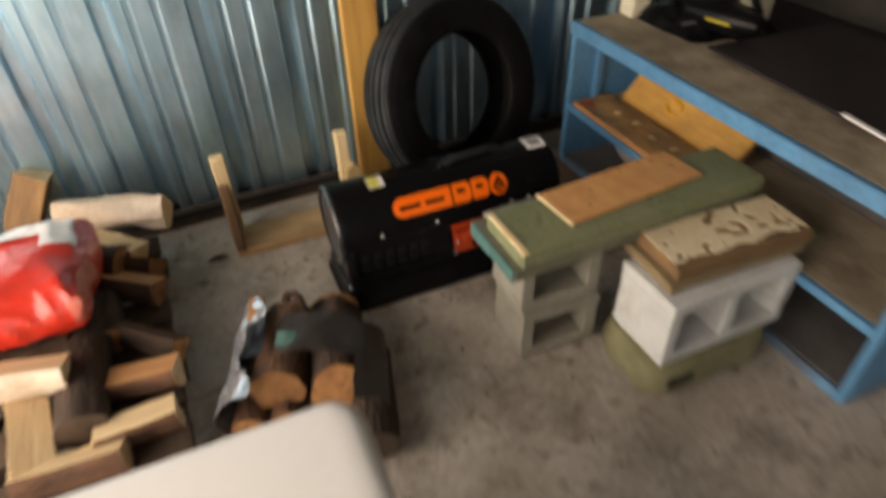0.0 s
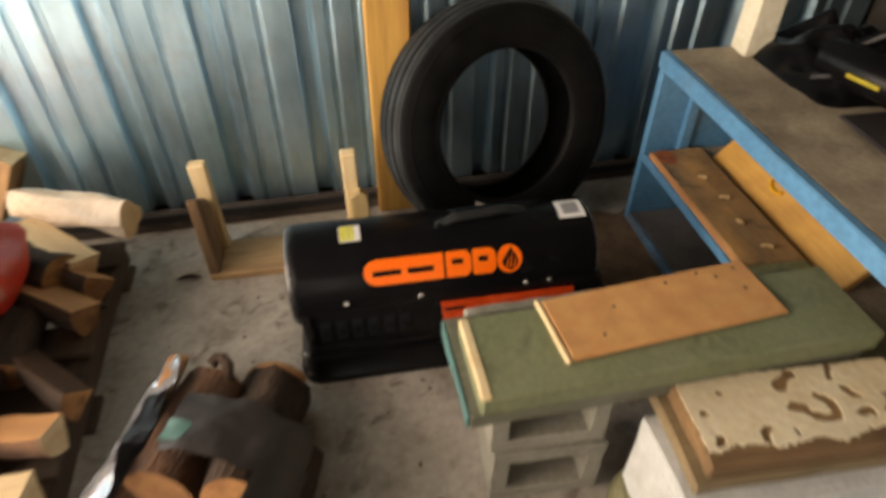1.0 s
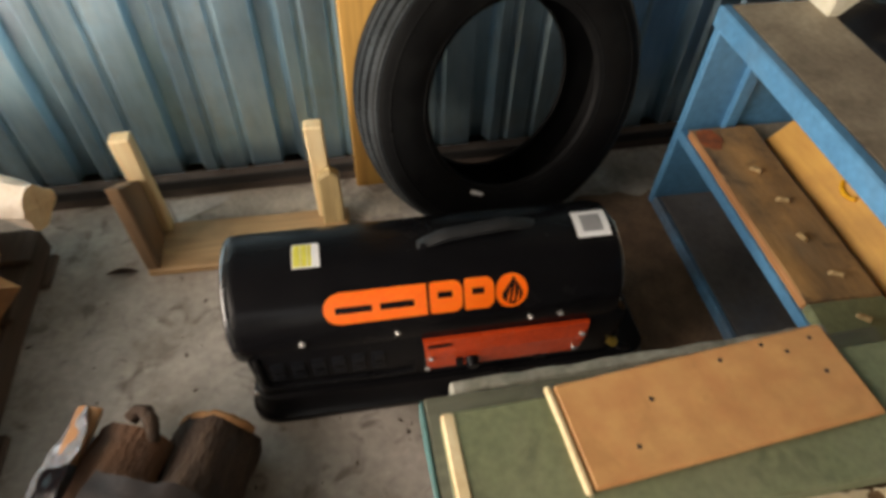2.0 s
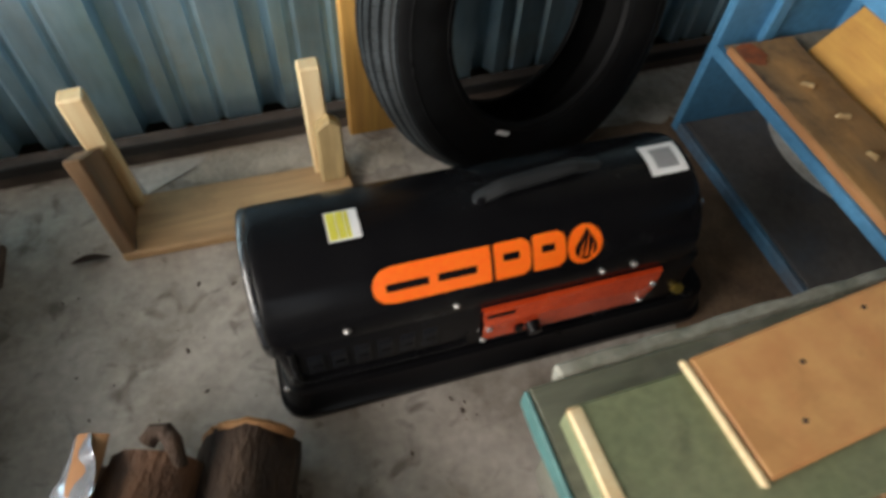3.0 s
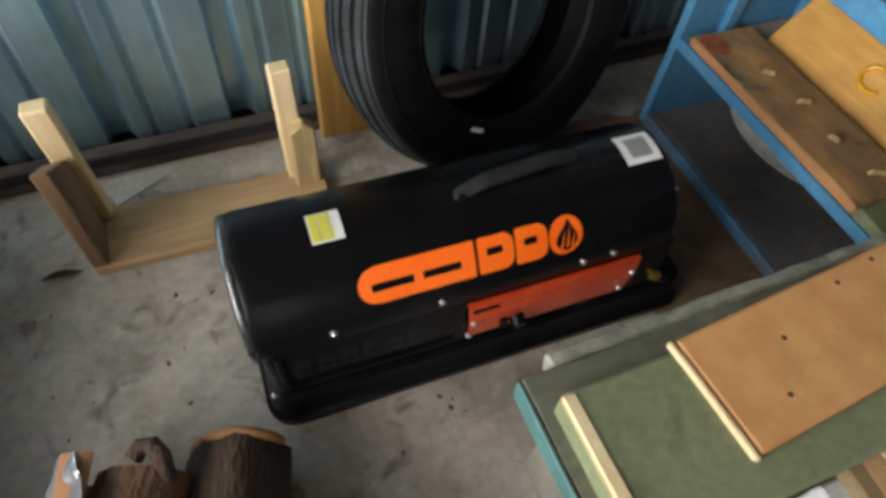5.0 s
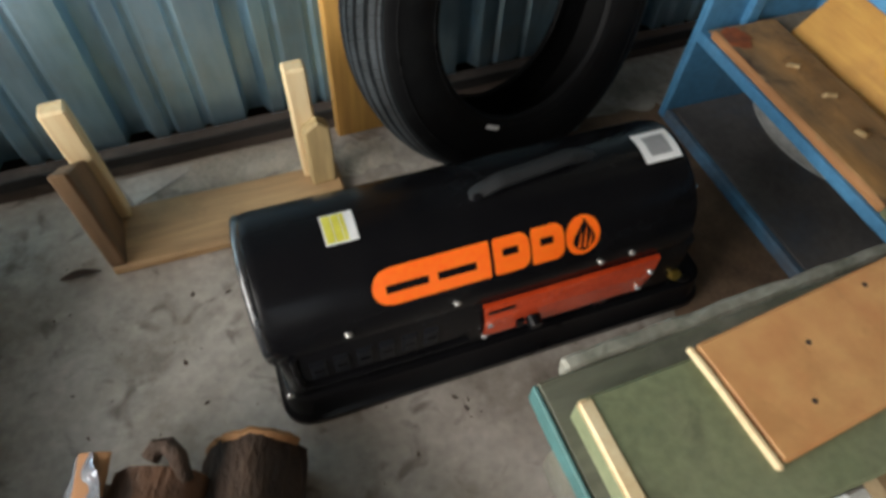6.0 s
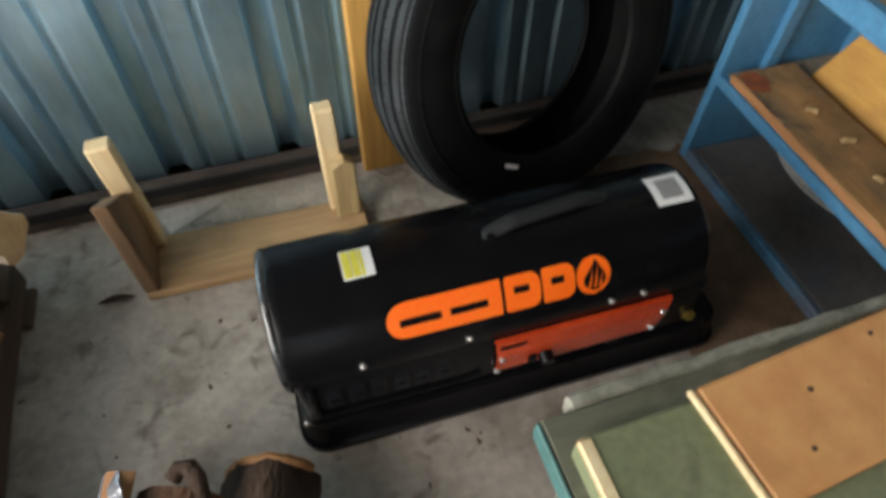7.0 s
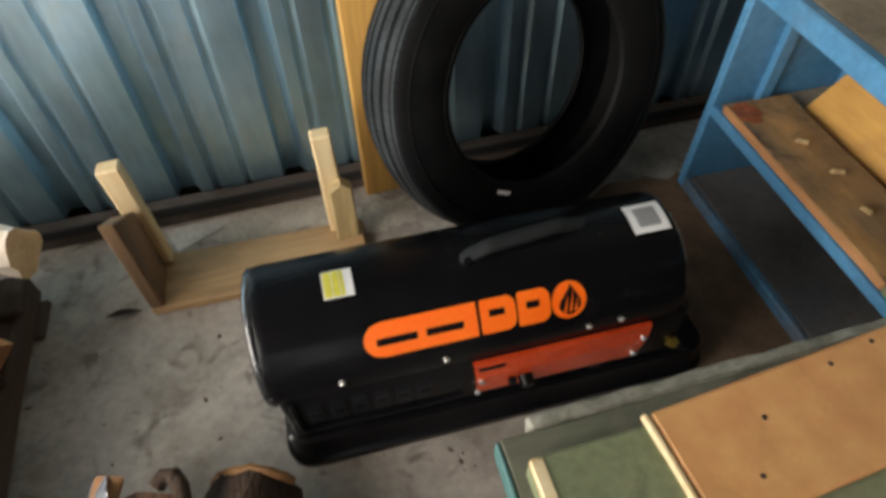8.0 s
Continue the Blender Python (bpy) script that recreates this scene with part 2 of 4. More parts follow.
M_LEAF = mat("dry_leaf", (0.075, 0.05, 0.035), (0.04, 0.026, 0.02), 0.8, scale=30, bump=0.3)
M_RING = mat("orange_yellow_plastic", (0.80, 0.42, 0.02), (0.66, 0.33, 0.015), 0.4, scale=30, bump=0.05)
M_YTOOL = mat("yellow_plastic", (0.36, 0.29, 0.02), (0.28, 0.22, 0.015), 0.4, bump=0)


# ---- mesh helpers ----
def part(name, bm, material, parent=None, label="", m=None, smooth=False):
    me = bpy.data.meshes.new(name)
    bmesh.ops.recalc_face_normals(bm, faces=bm.faces)
    bm.to_mesh(me)
    bm.free()
    for mm in (material if isinstance(material, (list, tuple)) else [material]):
        me.materials.append(mm)
    if smooth:
        for p in me.polygons:
            p.use_smooth = True
        me.set_sharp_from_angle(angle=radians(38))
    ob = new(name, me)
    if parent is not None:
        ob.parent = parent
    if m is not None:
        ob.matrix_basis = m
    if label:
        tagged(ob, label)
    return ob


def thing(name, m, label, category, group="", kind=""):
    ob = new(name)
    ob.matrix_basis = m
    return tagged(ob, label, category, group, kind)


def box(x0, x1, y0, y1, z0, z1, bevel=0.003, seg=2, bm=None):
    b = bmesh.new()
    bmesh.ops.create_cube(b, size=1)
    for v in b.verts:
        v.co = Vector((x0 + (v.co.x + 0.5) * (x1 - x0), y0 + (v.co.y + 0.5) * (y1 - y0), z0 + (v.co.z + 0.5) * (z1 - z0)))
    if bevel:
        bmesh.ops.bevel(b, geom=b.edges[:], offset=bevel, segments=seg, profile=0.6, affect="EDGES")
    return join(bm, b)


def join(bm, b, m=None):
    if m is not None:
        b.transform(m)
    if bm is None:
        return b
    me = bpy.data.meshes.new("tmp")
    b.to_mesh(me)
    b.free()
    bm.from_mesh(me)
    bpy.data.meshes.remove(me)
    return bm


def rough_box(x0, x1, y0, y1, z0, z1, amp=0.003, freq=18.0, cuts=6, bevel=0.004, seed=0.0):
    """A board or block with slightly uneven, worn faces."""
    b = box(x0, x1, y0, y1, z0, z1, bevel, 1)
    bmesh.ops.subdivide_edges(b, edges=[e for e in b.edges if e.calc_length() > 0.04], cuts=cuts, use_grid_fill=True)
    for v in b.verts:
        p = v.co * freq + Vector((seed, seed * 1.7, -seed))
        v.co += amp * Vector((noise.noise(p), noise.noise(p + Vector((9, 0, 0))), noise.noise(p + Vector((0, 9, 0)))))
    return b


def loft(rings, closed=True, caps=True):
    b = bmesh.new()
    vs = [[b.verts.new(p) for p in r] for r in rings]
    k = len(rings[0])
    for a, c in zip(vs, vs[1:]):
        for i in range(k if closed else k - 1):
            j = (i + 1) % k
            b.faces.new((a[i], a[j], c[j], c[i]))
    if caps:
        b.faces.new(vs[0][::-1])
        b.faces.new(vs[-1])
    return b


def rod(p0, p1, r0, r1=None, seg=16):
    r1 = r0 if r1 is None else r1
    p0, p1 = Vector(p0), Vector(p1)
    q = (p1 - p0).to_track_quat("Z", "Y").to_matrix()
    ring = lambda p, r: [p + q @ Vector((r * math.cos(a * math.tau / seg), r * math.sin(a * math.tau / seg), 0)) for a in range(seg)]
    return loft([ring(p0, r0), ring(p1, r1)])


def tube(pts, r, seg=10):
    pts = [Vector(p) for p in pts]
    rings = []
    for i, p in enumerate(pts):
        d = (pts[min(i + 1, len(pts) - 1)] - pts[max(i - 1, 0)]).normalized()
        q = d.to_track_quat("Z", "Y").to_matrix()
        rings.append([p + q @ Vector((r * math.cos(a * math.tau / seg), r * math.sin(a * math.tau / seg), 0)) for a in range(seg)])
    return loft(rings)


def grid_surface(f, nu, nv, thick=0.0):
    """A curved sheet f(u, v) -> point, with u, v in 0..1, and a little thickness."""
    b = bmesh.new()
    vs = [[b.verts.new(f(i / nu, j / nv)) for j in range(nv + 1)] for i in range(nu + 1)]
    for i in range(nu):
        for j in range(nv):
            b.faces.new((vs[i][j], vs[i + 1][j], vs[i + 1][j + 1], vs[i][j + 1]))
    if thick:
        bmesh.ops.recalc_face_normals(b, faces=b.faces)
        bmesh.ops.solidify(b, geom=b.faces[:], thickness=thick)
    return b


# ---- floor, walls, ceiling ----
b = box(WEST - 0.2, 1.9, -4.5, 0.16, -0.1, 0.0, 0)
tagged(part("floor", b, M_FLOOR, m=WALL), "grey concrete garage floor with brown stains and dust", "floor", kind="structure")

RIB, SHEET = 0.2565, 1.026


def rib_profile():
    """One sheet of ribbed steel: wide troughs at every rib and two fine creases between."""
    pts = []
    for k in range(4):
        x = k * RIB
        pts += [(x, 0), (x + 0.010, 0.031), (x + 0.044, 0.031), (x + 0.062, 0)]
        for c in (0.098, 0.172):
            pts += [(x + c - 0.010, 0), (x + c - 0.004, 0.010), (x + c + 0.004, 0.010), (x + c + 0.014, 0)]
    return pts + [(SHEET - 0.001, 0)]


wall = tagged(part("wall_north", box(WEST - 0.05, 1.9, 0.10, 0.16, 0, 2.6, 0), M_DARKWALL, m=WALL), "wall clad in ribbed galvanised steel sheets", "wall", kind="structure")
prof = rib_profile()
b = bmesh.new()
lo = [b.verts.new((x, y, 0.045)) for x, y in prof]
hi = [b.verts.new((x, y, 2.55)) for x, y in prof]
for i in range(len(prof) - 1):
    b.faces.new((lo[i], lo[i + 1], hi[i + 1], hi[i]))
bmesh.ops.recalc_face_normals(b, faces=b.faces)
bmesh.ops.solidify(b, geom=b.faces[:], thickness=0.001)
first = part("steel_sheet", b, M_STEEL, wall, m=pose(-0.072 - 8 * RIB, 0.045, 0))
for k in range(1, 4):
    o = new("steel_sheet", first.data)
    o.parent = wall
    o.matrix_basis = pose(-0.072 - 8 * RIB + k * SHEET, 0.045 + 0.0015 * (k % 2), 0)
# Walls and ceiling beyond view are added to keep stray light out.
tagged(part("wall_east", box(1.75, 1.9, -4.5, 0.1, 0, 2.6, 0), M_DARKWALL, m=WALL), "dark wall behind the shelf with the room's shade put into its colour", "wall", kind="structure")
b = box(WEST - 0.2, WEST - 0.05, DOOR_Y1, 0.16, 0, 2.6, 0)
box(WEST - 0.2, WEST - 0.05, -4.5, DOOR_Y0, 0, 2.6, 0, bm=b)
box(WEST - 0.2, WEST - 0.05, DOOR_Y0, DOOR_Y1, DOOR_Z, 2.6, 0, bm=b)
tagged(part("wall_west", b, M_DARKWALL, m=WALL), "unseen dark wall added around an assumed garage doorway", "wall", kind="structure")
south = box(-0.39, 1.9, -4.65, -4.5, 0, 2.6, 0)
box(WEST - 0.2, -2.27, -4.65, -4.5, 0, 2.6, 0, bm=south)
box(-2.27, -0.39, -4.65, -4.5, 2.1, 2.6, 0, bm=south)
tagged(part("wall_south", south, M_DARKWALL, m=WALL), "unseen dark wall added around the opening for the side fill", "wall", kind="structure")
tagged(part("ceiling", box(WEST - 0.2, 1.9, -4.65, 0.16, 2.6, 2.7, 0), M_CEIL, m=WALL), "unseen dull brown ceiling added to shut out the sky", "ceiling", kind="structure")
tagged(part("sill_plate", rough_box(WEST, 1.75, 0.0, 0.04, 0.0, 0.055, 0.003, 9, 24), M_SILL, m=WALL), "dark weathered timber sill plate along the wall", "trim", kind="structure")
# Thin strip added on the sill to draw the dark shadow gap.
tagged(part("flashing_trim", rough_box(WEST, 1.75, -0.004, 0.0005, 0.034, 0.060, 0.0015, 9, 24), M_GAPSHADE, m=WALL), "black strip drawn as the shadow gap along the top of the sill", "trim", kind="structure")
tagged(part("timber_post", rough_box(0.117, 0.237, -0.034, -0.0045, 0.0, 2.6, 0.0015, 6, 8), M_PINE, m=WALL), "yellow pine post standing against the steel wall", "post", kind="structure")
tagged(part("ground", box(-90, 90, -90, 90, -0.3, -0.105, 0), M_DUST, m=WALL), "unseen pale ground outside the assumed doorway", "ground", kind="structure")


# ---- forced-air heater ----
R, YC, ZC = 0.116, 0.0955, 0.243
heater = thing("forced_air_heater", HEAT, "black torpedo heater with orange markings, standing on the concrete floor", "heater")


def rounded(x0, x1, y0, y1, r, z, seg=6):
    pts = []
    for cx, cy, a0 in ((x1 - r, y1 - r, 0), (x0 + r, y1 - r, 90), (x0 + r, y0 + r, 180), (x1 - r, y0 + r, 270)):
        for i in range(seg + 1):
            a = radians(a0 + 90 * i / seg)
            pts.append(Vector((cx + r * math.cos(a), cy + r * math.sin(a), z)))
    return pts


def barrel_ring(x, r, seg=64):
    return [Vector((x, YC + r * math.cos(a * math.tau / seg), ZC + r * math.sin(a * math.tau / seg))) for a in range(seg)]


X0, X1 = -0.035, 0.660
part("barrel", loft([barrel_ring(x, r) for x, r in ((X0 + 0.06, R - 0.022), (X0 + 0.002, R - 0.020), (X0, R - 0.014), (X0 + 0.004, R - 0.006), (X0 + 0.014, R - 0.001), (X0 + 0.024, R), (X0 + 0.3, R),
     (X1 - 0.02, R), (X1 - 0.006, R - 0.003), (X1, R - 0.012), (X1 - 0.01, R - 0.02))]), M_BLACK, heater, "glossy black steel barrel", smooth=True)
# Ring added, paler and glossier than the barrel, to show a highlight.
part("outlet_rim", tube(barrel_ring(X0 + 0.006, R - 0.009) + barrel_ring(X0 + 0.006, R - 0.009)[:1], 0.0085, 10), M_RIM, heater, "shiny outlet rim, a ring added to carry the edge highlight", smooth=True)
part("outlet_cone", loft([barrel_ring(x, r) for x, r in ((X0 + 0.003, R - 0.022), (X0 + 0.02, R - 0.05), (X0 + 0.10, R - 0.055))]), M_CONE, heater, "bare metal outlet cone", smooth=True)
b = bmesh.new()
for r in (0.03, 0.052, 0.074, 0.096):
    ring = [(X1 + 0.004, YC + r * math.cos(a * math.tau / 40), ZC + r * math.sin(a * math.tau / 40)) for a in range(41)]
    join(b, tube(ring, 0.0022, 6))
for a in range(4):
    c, s = math.cos(a * math.pi / 4), math.sin(a * math.pi / 4)
    join(b, rod((X1 + 0.003, YC - 0.102 * c, ZC - 0.102 * s), (X1 + 0.003, YC + 0.102 * c, ZC + 0.102 * s), 0.0022, seg=6))
part("intake_grille", b, M_SCREW, heater, "wire intake grille", smooth=True)
# fuel tank base
tank = [rounded(-0.040, 0.768, -0.036, 0.236, 0.045, 0.0), rounded(-0.044, 0.772, -0.040, 0.240, 0.047, 0.006), rounded(-0.044, 0.772, -0.040, 0.240, 0.047, 0.020),
        rounded(-0.036, 0.764, -0.032, 0.232, 0.042, 0.028), rounded(-0.030, 0.757, -0.026, 0.226, 0.04, 0.075), rounded(-0.010, 0.745, 0.012, 0.214, 0.035, 0.090), rounded(0.01, 0.72, 0.03, 0.2, 0.03, 0.094)]
base = part("fuel_tank", loft(tank), M_BLACKM, heater, "black moulded fuel tank base", smooth=True)
# lower housing between tank and barrel
hs = [rounded(-0.022, 0.690, -0.017, 0.200, 0.025, 0.072), rounded(-0.024, 0.690, -0.0185, 0.203, 0.025, 0.15), rounded(-0.025, 0.684, -0.0195, 0.206, 0.02, 0.215), rounded(-0.020, 0.65, -0.0145, 0.20, 0.02, 0.240)]
housing = part("lower_housing", loft(hs), M_BLACK, heater, smooth=True)
face_y = lambda z: -0.017 - 0.0025 * (z - 0.072) / 0.143
lip = [(-0.002, 0.218), (-0.002, 0.170), (-0.001, 0.135), (0.004, 0.120), (0.016, 0.113), (0.05, 0.112), (0.12, 0.111), (0.25, 0.110), (0.276, 0.113)]
part("moulded_lip", tube([(x, face_y(z) - 0.001, z) for x, z in lip], 0.0052, 10), M_BLACKM, housing, "raised black moulded lip", smooth=True)
for k in range(6):
    x = 0.018 + 0.036 * k
    z0, z1 = 0.132, 0.192
    rings = []
    for zz, d in ((z0, 0.0), (z0 + 0.006, 0.0028), (z1 - 0.012, 0.0034), (z1, 0.0)):
        rings.append([Vector((x + dx, face_y(zz) - d * (0.4 if dx in (0, 0.024) else 1), zz)) for dx in (0, 0.004, 0.020, 0.024)] + [Vector((x + dx, face_y(zz) + 0.006, zz)) for dx in (0.024, 0)])
    part("louvre", loft(rings), M_LOUVRE, housing)
    part("louvre_slot", box(x + 0.004, x + 0.020, face_y(0.16) - 0.0042, face_y(0.16) - 0.001, 0.156, 0.164, 0.001), M_BLACK, housing)
# orange control panel: bright top flange and a face that slopes back
pan = bmesh.new()
pr = [(0.214, -0.016), (0.213, -0.0270), (0.172, -0.0300), (0.114, -0.0245), (0.112, -0.014)]
ends = [(0.291, 0.606), (0.292, 0.605), (0.296, 0.604), (0.301, 0.598), (0.301, 0.598)]
lv = [[pan.verts.new((e[0], y, zz)), pan.verts.new((e[1], y, zz))] for (zz, y), e in zip(pr, ends)]
for a, c in zip(lv, lv[1:]):
    pan.faces.new((a[0], a[1], c[1], c[0]))
bmesh.ops.recalc_face_normals(pan, faces=pan.faces)
bmesh.ops.solidify(pan, geom=pan.faces[:], thickness=0.0015)
panel = part("control_panel", pan, M_ORPANEL, heater, "orange-red enamelled control panel")
part("dial", rod((0.386, -0.022, 0.138), (0.386, -0.044, 0.134), 0.014, 0.011, 20), M_BLACKM, panel, "black thermostat dial", smooth=True)
part("switch", box(0.355, 0.368, -0.034, -0.022, 0.128, 0.148, 0.002), M_BLACKM, panel, "black rocker switch")
part("print_bar", box(0.300, 0.345, -0.0302, -0.0285, 0.194, 0.202, 0), M_BLACKM, panel)


def screw(x, y, z, parent, d=(0, -1, 0)):
    d = Vector(d).normalized()
    p = Vector((x, y, z))
    s = rod(p - d * 0.002, p + d * 0.002, 0.0062, 0.0058, 14)
    join(s, rod(p + d * 0.002, p + d * 0.0042, 0.0040, 0.0022, 14))
    return part("screw", s, M_SCREW, parent, smooth=True)


for x in (0.083, 0.248, 0.488, 0.544):
    screw(x, -0.0215, 0.246, heater)
for x, z, y in ((0.307, 0.158, -0.0295), (0.302, 0.117, -0.0255), (0.596, 0.180, -0.0305), (0.590, 0.128, -0.0275)):
    screw(x, y, z, panel)
screw(-0.024, -0.014, 0.088, housing)
plug = part("fuel_fitting", rod((0.672, -0.004, 0.112), (0.672, -0.026, 0.124), 0.014, 0.010, 12), M_BRASS, heater, "small brass fitting", smooth=True)
part("hose", tube([(0.672, -0.02, 0.12), (0.688, -0.03, 0.11), (0.71, -0.02, 0.09), (0.72, 0.0, 0.06)], 0.006), M_BLACKM, plug, smooth=True)
# carrying handle along the top
hp = []
for i in range(25):
    u = i / 24
    hp.append((0.292 + 0.225 * u, 0.082 + 0.024 * u, 0.347 + 0.020 * min(1, 4.2 * u * 1.0, 4.2 * (1 - u)) ** 0.8))
hb = loft([[Vector(p) + Vector((0, dy, dz)) for dy, dz in ((-0.012, -0.004), (-0.013, 0.004), (-0.006, 0.009), (0.006, 0.009), (0.013, 0.004), (0.012, -0.004))] for p in hp])
handle = part("carry_handle", hb, M_HANDLE, heater, "black moulded carrying handle", smooth=True)
part("screw_recess", rod((0.306, 0.075, 0.357), (0.306, 0.071, 0.3625), 0.007, 0.006, 12), M_BLACK, handle)


def on_barrel(x, deg, lift=0.0006):
    a = radians(deg)
    return Vector((x, YC - (R + lift) * math.cos(a), ZC + (R + lift) * math.sin(a)))


def decal(name, material, parent, d0, d1, span, lift=0.0006, rows=18, label=""):
    """A printed shape that follows the barrel: span(t) gives the x limits at each height t in 0..1."""
    bm = bmesh.new()
    prev = None
    for i in range(rows + 1):
        t = i / rows
        x0, x1 = span(t)
        cur = [bm.verts.new(on_barrel(x0, d0 + (d1 - d0) * t, lift)), bm.verts.new(on_barrel(x1, d0 + (d1 - d0) * t, lift))]
        if prev:
            bm.faces.new((prev[0], prev[1], cur[1], cur[0]))
        prev = cur
    return part(name, bm, material, parent, label)


round_end = lambda t: math.sqrt(max(0.0, 1 - (2 * t - 1) ** 2))
D0, D1 = 19.3, 48.0
mark = decal("orange_emblem", M_ORANGE, heater, D0, D1, lambda t: (0.156 - 0.029 * round_end(t), 0.302), label="orange pill-shaped emblem with dark bars")
for x0, x1, a0, a1 in ((0.146, 0.208, 0.36, 0.56), (0.222, 0.280, 0.36, 0.56)):
    decal("dark_bar", M_BLACK, mark, D0 + (D1 - D0) * a0, D0 + (D1 - D0) * a1, lambda t, x0=x0, x1=x1: (x0, x1), 0.0011, 6)
for x0, x1 in ((0.307, 0.364), (0.367, 0.420)):
    # a plain orange block with rounded corners, a dark bar and a notch
    blk = decal("orange_block", M_ORANGE, heater, D0, D1, lambda t, x0=x0, x1=x1: (x0 + 0.003 * (2 * t - 1) ** 8, x1 - 0.012 * abs(2 * t - 1) ** 5), label="plain orange emblem block")
    decal("dark_bar", M_BLACK, blk, D0 + 14.5, D0 + 20.0, lambda t, x0=x0, x1=x1: (x0 + 0.014, x1 - 0.018), 0.0011, 6)
disc = decal("orange_disc", M_ORANGE, heater, 17.0, 48.8, lambda t: (0.4505 - 0.0285 * round_end(t), 0.4505 + 0.0285 * round_end(t)), lift=0.0008, rows=30, label="round orange emblem with a dark drop shape")
decal("dark_drop", M_BLACK, disc, 20.5, 45.5, lambda t: (0.450 - 0.018 * math.sin(math.pi * min(1, (1 - t) * 1.02) ** 1.6) ** 0.8 + 0.004 * t, 0.454 + 0.014 * math.sin(math.pi * min(1, (1 - t) * 1.02) ** 1.6) ** 0.8 + 0.002), 0.0013, 20)
for dx, e in ((-0.006, 38.0), (0.003, 42.0), (0.011, 36.0)):
    decal("flame_gap", M_ORANGE, disc, 23.5, e, lambda t, dx=dx: (0.449 + dx + 0.006 * t - 0.0022 * (1 - t), 0.449 + dx + 0.006 * t + 0.0022 * (1 - t)), 0.0017, 10)
lab = decal("rating_label", M_LABELW, heater, 71.8, 96.0, lambda t: (0.083, 0.129), label="small white and yellow sticker")
for x0, x1 in ((0.085, 0.097), (0.0985, 0.109), (0.1105, 0.1155)):
    decal("yellow_bar", M_LABELY, lab, 73.0, 95.0, lambda t, x0=x0, x1=x1: (x0, x1), 0.0011, 8)
lab = decal("white_label", M_LABELW, heater, 72.3, 101.8, lambda t: (0.581, 0.644), label="white sticker with grey print")
decal("grey_patch", M_LABELG, lab, 77.5, 96.5, lambda t: (0.594, 0.632), 0.0011, 8)


# ---- tyre ----
def tyre():
    TR, TW = 0.335, 0.205
    t = thing("car_tyre", WALL @ pose(0.462, -0.132, 0.346, -16, 0, 14), "worn black rubber car tyre leaning on the wall", "tyre")
    prof = [(-0.080, 0.206), (-0.092, 0.211), (-0.098, 0.222), (-0.104, 0.245), (-0.1045, 0.27), (-0.101, 0.292), (-0.097, 0.308), (-0.090, 0.322), (-0.082, 0.3285)]
    tread = []
    for y in (-0.054, -0.018, 0.018, 0.054):
        tread += [(y - 0.0055, 0.3345 - 2.2 * y * y), (y - 0.004, 0.3255), (y + 0.004, 0.3255), (y + 0.0055, 0.3345 - 2.2 * y * y)]
    outer = prof + tread + [(-y, r) for y, r in prof[::-1]]
    inner = [(0.072, 0.210), (0.088, 0.232), (0.093, 0.262), (0.086, 0.297), (0.05, 0.312), (-0.05, 0.312), (-0.086, 0.297), (-0.093, 0.262), (-0.088, 0.232), (-0.072, 0.210)]
    loop = outer + inner
    n = 120
    b = bmesh.new()
    vs = []
    for k in range(n):
        a = k * math.tau / n
        vs.append([b.verts.new((r * math.cos(a), y, r * math.sin(a))) for y, r in loop])
    for k in range(n):
        A, C = vs[k], vs[(k + 1) % n]
        for i in range(len(loop)):
            j = (i + 1) % len(loop)
            b.faces.new((A[i], A[j], C[j], C[i]))
    body = part("carcass", b, M_RUBBER, t, smooth=True)
    # tread: cut ribs as small raised blocks
    b = bmesh.new()
    for row, (y0, y1) in enumerate(((-0.092, -0.062), (-0.047, -0.025), (-0.011, 0.011), (0.025, 0.047), (0.062, 0.092))):
        cnt = 116
        for k in range(cnt):
            a0 = (k + 0.5 * (row % 2)) * math.tau / cnt
            a1 = a0 + math.tau / cnt * 0.93
            pts = []
            for a in (a0, a1):
                for y in (y0, y1):
                    sk = 0.012 * (y - y0) / (y1 - y0) * (1 if row < 3 else -1)
                    rr = 0.3345 - 2.2 * y * y * (1.0 if abs(y) < 0.06 else 0.85)
                    for dr in (-0.006, 0.0055):
                        pts.append((( rr + dr) * math.cos(a + sk), y, (rr + dr) * math.sin(a + sk)))
            v = [b.verts.new(p) for p in pts]
            for f in ((1, 3, 7, 5), (0, 1, 5, 4), (2, 6, 7, 3), (0, 2, 3, 1), (4, 5, 7, 6)):
                b.faces.new([v[i] for i in f])
    tagged(part("tread", b, M_TREAD, t, "tread blocks of the tyre"), kind="stuff")
    for rad in (0.222, 0.296):
        ring = [(rad * math.cos(k * math.tau / 80), -0.0975 if rad < 0.25 else -0.1005, rad * math.sin(k * math.tau / 80)) for k in range(81)]
        part("sidewall_ring", tube(ring, 0.0022, 6), M_RUBBER, body, smooth=True)
    lab = box(-0.016, 0.016, -0.0006, 0.0006, -0.006, 0.006, 0)
    part("white_tag", lab, M_LABELW, t, "small white paper tag", m=pose(-0.118, -0.0815, -0.196, 20, 30, 0))
    # a narrow section: draw the whole tyre in across its width
    for o in t.children_recursive:
        if not o.name.startswith("white_tag"):
            for v in o.data.vertices:
                v.co.y *= 0.80
    return t


tyre()


# ---- blue shelf unit ----
SL, SD, SH = 1.316, 0.36, 0.548
shelf = thing("shelf_unit", SHELF, "low blue-painted wooden shelf unit with a dusty worn top", "shelf")
